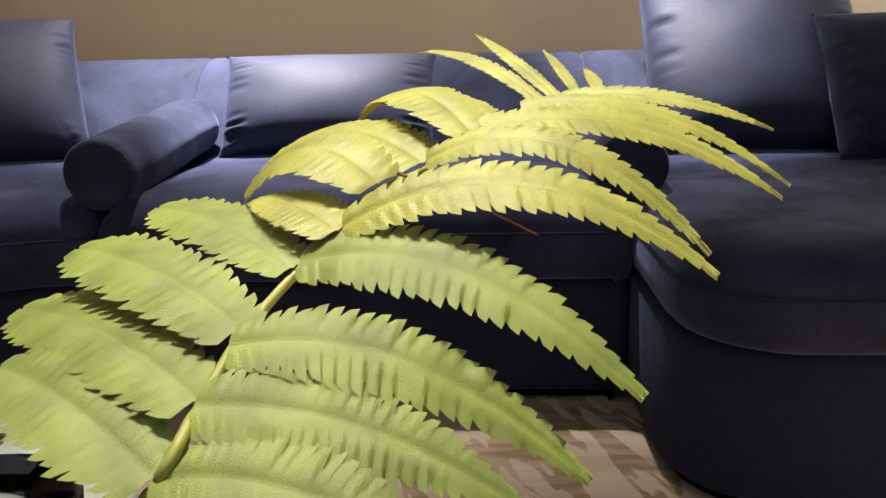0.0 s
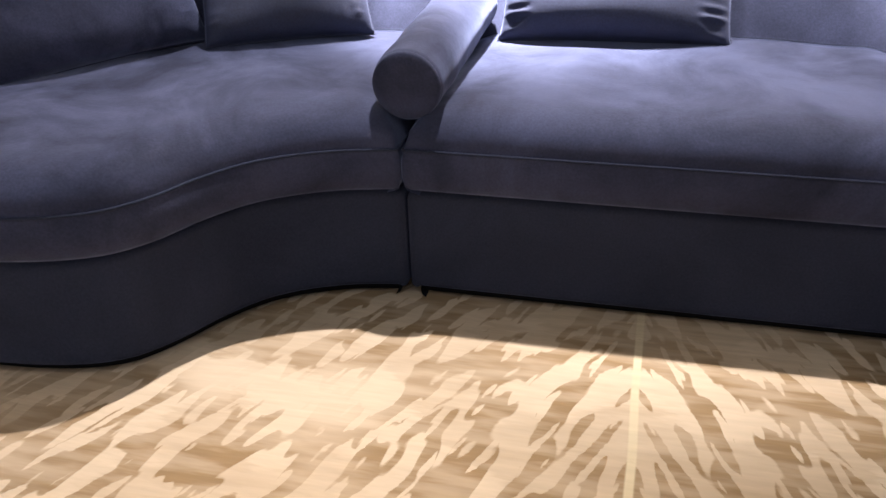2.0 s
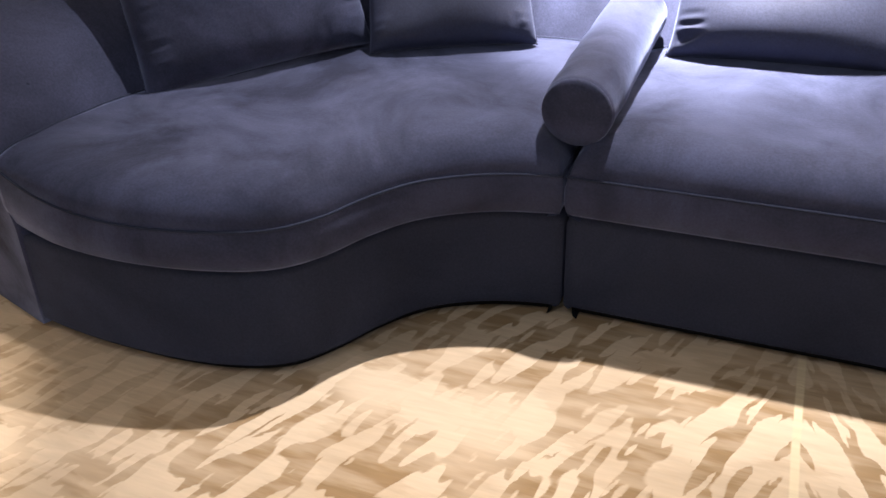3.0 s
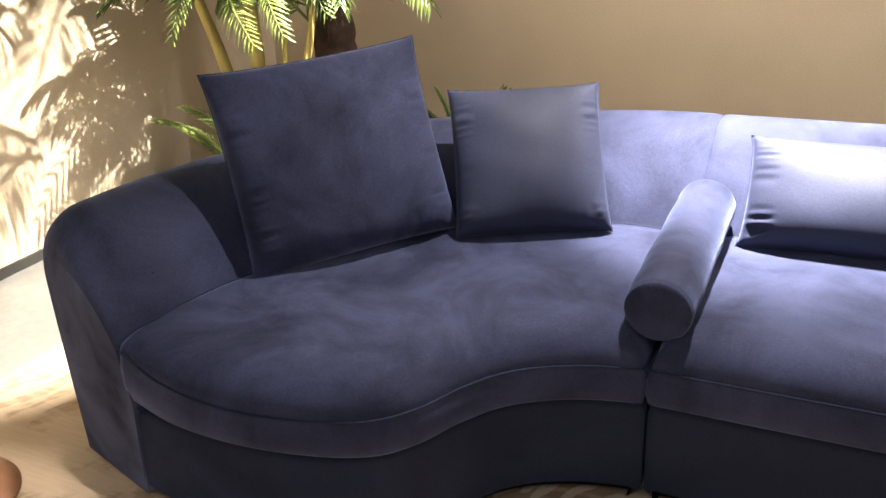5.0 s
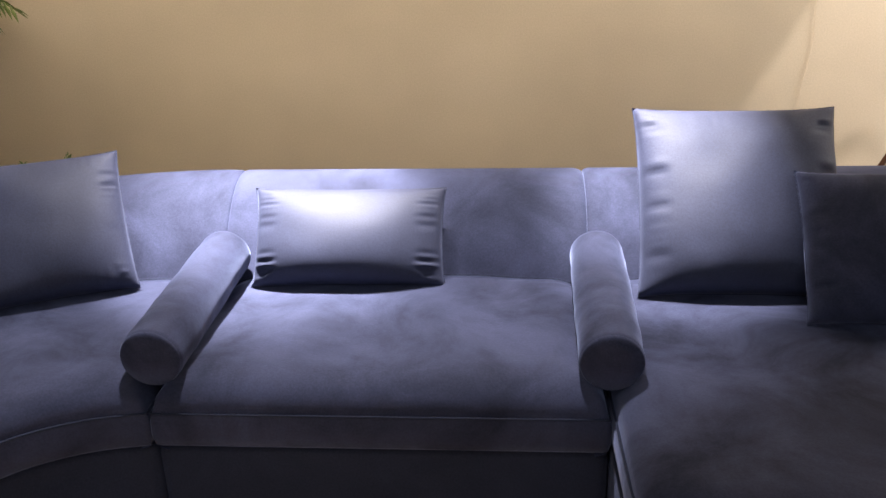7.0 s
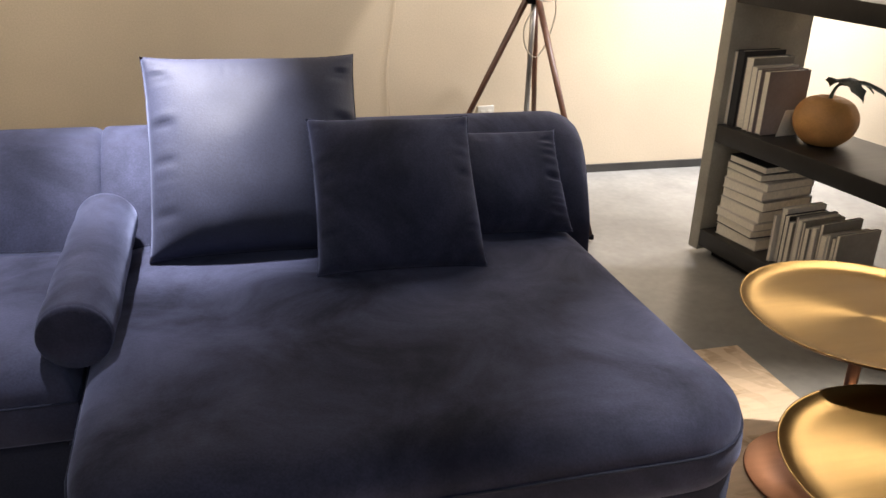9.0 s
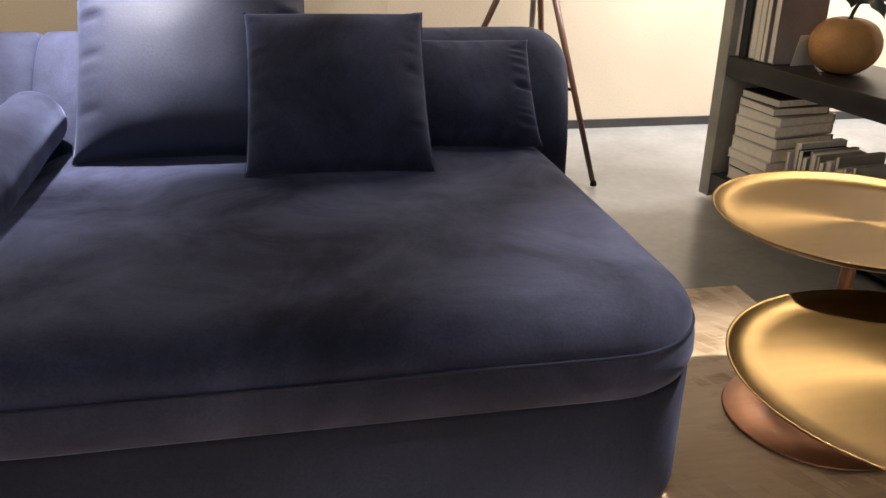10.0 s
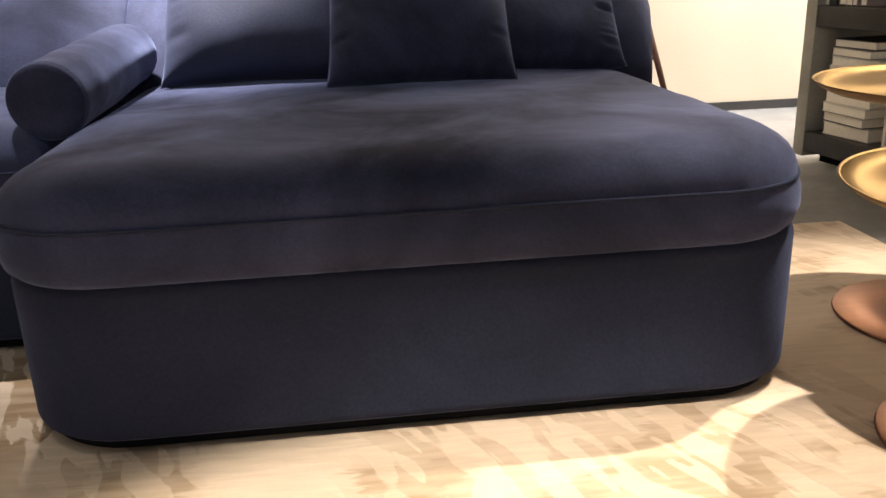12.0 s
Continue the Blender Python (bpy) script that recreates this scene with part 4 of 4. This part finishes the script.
# ---- the fern in the glass vase ----
def leaflet_mesh(base, tip, sag, width, teeth, seed, blunt=False):
    """A toothed fabric leaflet with a raised midrib, arching from base to tip."""
    rng = random.Random(seed)
    base, tip = Vector(base), Vector(tip)
    n = teeth * 3
    d = tip - base
    ln = d.length
    face = Vector((0.2 if d.x < 0 else 0.0, -0.5, 0.85))
    rows = []
    bm = bmesh.new()
    cuts = [[rng.uniform(0.66, 0.82) for _ in range(teeth + 1)] for _ in range(2)]
    tips = [[rng.uniform(0.93, 1.06) for _ in range(teeth + 1)] for _ in range(2)]
    bend = [[rng.uniform(-0.03, 0.03) for _ in range(teeth + 1)] for _ in range(2)]

    def spine(s):
        return base + d * s + Vector((0, 0, sag * 4 * s * (1 - s)))

    for i in range(n + 1):
        s = i / n
        p = spine(s)
        t = (spine(s + 0.01) - p).normalized()
        side = t.cross(face).normalized()
        nor = side.cross(t)
        w = width * (math.sin(math.pi * min(1.0, 0.18 + s * 0.78)) ** 0.65) * (1 - 0.55 * s ** 3)
        if blunt:
            w = 0.74 * width * min(1.0, 0.62 + 1.6 * s) * math.sqrt(max(0.0, 1 - max(0.0, (s - 0.62) / 0.38) ** 2.4))
        k, ph = i // 3, i % 3
        edge = []
        for q in range(2):
            f = (cuts[q][k], 0.93 * tips[q][k], tips[q][k])[ph] * w
            fwd = t * (ln / n) * (0.0, 0.5, 1.35)[ph]
            if i == n:
                f, fwd = 0.0006, Vector((0, 0, 0))
            edge.append((f, fwd, nor * w * (-0.10 + bend[q][k])))
        row = []
        for f, kk in ((-1, 0), (1, 1)):
            e, fwd, up = edge[kk]
            pts = [p + side * f * e + fwd + up, p + side * f * e * 0.55 + fwd * 0.45 + up * 0.3, p + side * f * 0.0010]
            row.append([bm.verts.new(x) for x in pts])
        rows.append(row[0] + [bm.verts.new(p - nor * 0.0007)] + row[1][::-1])
    for a, b in zip(rows, rows[1:]):
        for j in range(6):
            bm.faces.new((a[j], a[j + 1], b[j + 1], b[j]))
    return bm


VASE = (-0.035, 0.885, 0.45)


def table_fern():
    ob = thing("artificial_fern", pose(*VASE), "artificial lime-green fern frond standing in a glass vase", "fern")
    o = Vector(VASE)
    spine = [(0.054, 0.822, 0.721), (0.061, 0.838, 0.734), (0.0673, 0.8572, 0.7449), (0.077, 0.881, 0.7547), (0.0892, 0.8879, 0.7637), (0.0995, 0.9047, 0.7742),
             (0.1118, 0.9282, 0.7767), (0.131, 0.9393, 0.7868), (0.1566, 1.0015, 0.7904), (0.203, 1.06, 0.789)]
    stalk = catmull([(-0.035, 0.885, 0.46), (-0.025, 0.875, 0.58), (0.012, 0.845, 0.665), *spine], 97)
    rachis = [Vector(p) for p in stalk]
    part("stem", tube(bmesh.new(), [p - o - Vector((0, 0, 0.0028)) for p in rachis], 0.0021, 0.0007, 8), FERNSTEM, ob)

    def on(k):
        """The stalk's point k leaflet pairs above the lowest pair."""
        u = (3 + k) * 8
        i = min(int(u), 95)
        return rachis[i].lerp(rachis[i + 1], u - i)

    # where it springs, its reach in x, y and z, its arch, its half width
    right = [(0.02, 0.075, -0.016, -0.018, 0.01, 0.0139), (0.92, 0.079, -0.012, -0.021, 0.008, 0.0139), (1.75, 0.091, -0.01, -0.033, 0.014, 0.0131), (3.12, 0.092, -0.034, -0.027, 0.015, 0.0137),
             (4.08, 0.104, -0.015, -0.012, 0.019, 0.0116), (6.04, 0.087, -0.027, -0.026, 0.0195, 0.009), (6.98, 0.106, 0.009, -0.028, 0.013, 0.009), (7.67, 0.101, -0.009, -0.031, 0.0125, 0.0065), (8.22, 0.084, -0.016, -0.014, 0.0065, 0.0063)]
    left = [(0.04, -0.054, 0.037, 0.012, 0.004, 0.0209), (0.99, -0.075, 0.062, 0.003, 0.006, 0.0209), (2.0, -0.067, 0.055, 0.008, 0.005, 0.0209), (3.0, -0.057, 0.052, 0.007, 0.004, 0.0179), (4.0, -0.034, 0.032, 0.002, 0.004, 0.0122),
            (5.0, -0.051, 0.033, -0.011, 0.0145, 0.0167), (6.0, -0.051, 0.047, 0.002, 0.007, 0.0167), (6.85, -0.046, 0.064, -0.003, 0.013, 0.0149), (7.14, -0.028, 0.09, 0.005, 0.003, 0.0109), (7.95, -0.053, 0.058, 0.018, 0.0065, 0.0057),
            (8.17, -0.034, 0.053, 0.026, 0.0015, 0.0052), (8.4, -0.011, 0.054, 0.018, 0.0015, 0.0037), (8.64, 0.0, 0.056, 0.008, 0.0015, 0.0037)]
    for k, (at, dx, dy, dz, sag, w) in enumerate(right + left):
        b = on(at) - o
        part("leaflet", leaflet_mesh(b, b + Vector((dx, dy, dz)), sag, w, 24 if k < 9 else 18, k, 8 < k < 13), FERN_YELLOW_LIT if at > 3.9 else FERN, ob)
    part("loose_fibre", tube(bmesh.new(), catmull([on(5.4) - o, on(5.4) - o + Vector((0.02, 0.0, -0.008)), on(5.4) - o + Vector((0.045, 0.005, -0.022))], 8), 0.0006, 0.0004, 4), TWIG, ob)


table_fern()


def vase_and_stand():
    v = thing("glass_vase", pose(*VASE), "clear glass vase holding a fern frond", "vase")
    prof = [(0, 0), (0.038, 0), (0.042, 0.004), (0.044, 0.1), (0.040, 0.17), (0.034, 0.20), (0.036, 0.225), (0.034, 0.226), (0.031, 0.20), (0.037, 0.17), (0.041, 0.1), (0.038, 0.012), (0, 0.010)]
    part("body", lathe(prof, 48), GLASS, v)
    tray_table((-0.12, 0.93, 0), 0.458, 0.26, 0.19, "small brass tray table under the glass vase")
    bowl = thing("glass_globe", pose(-0.115, 1.0, 0.455), "cloudy pale glass globe bowl beside a fern vase", "bowl")
    prof = [(0, 0), (0.03, 0), (0.05, 0.008), (0.075, 0.05), (0.085, 0.10), (0.076, 0.14), (0.055, 0.168), (0.024, 0.182), (0.022, 0.179), (0.053, 0.164), (0.072, 0.138), (0.081, 0.10), (0.071, 0.052), (0.047, 0.012), (0, 0.006)]
    part("body", lathe(prof, 48), CLOUDY, bowl)


vase_and_stand()


# ---- the tuft dimple on the arm: a dark disc stands in for its shade ----
def arm_dimple():
    sofa = next(o for o in scene.objects if o.name == "sofa_module")
    bm = lathe([(0, -0.006), (0.012, -0.003), (0.015, 0.002), (0.011, 0.006), (0, 0.008)], 20)
    bmesh.ops.transform(bm, matrix=look((-1.885, 2.12, 0.575), (-2.2, 2.2, 0.35)), verts=bm.verts)
    part("dimple_disc", bm, VELVET_DEEP, sofa)


arm_dimple()
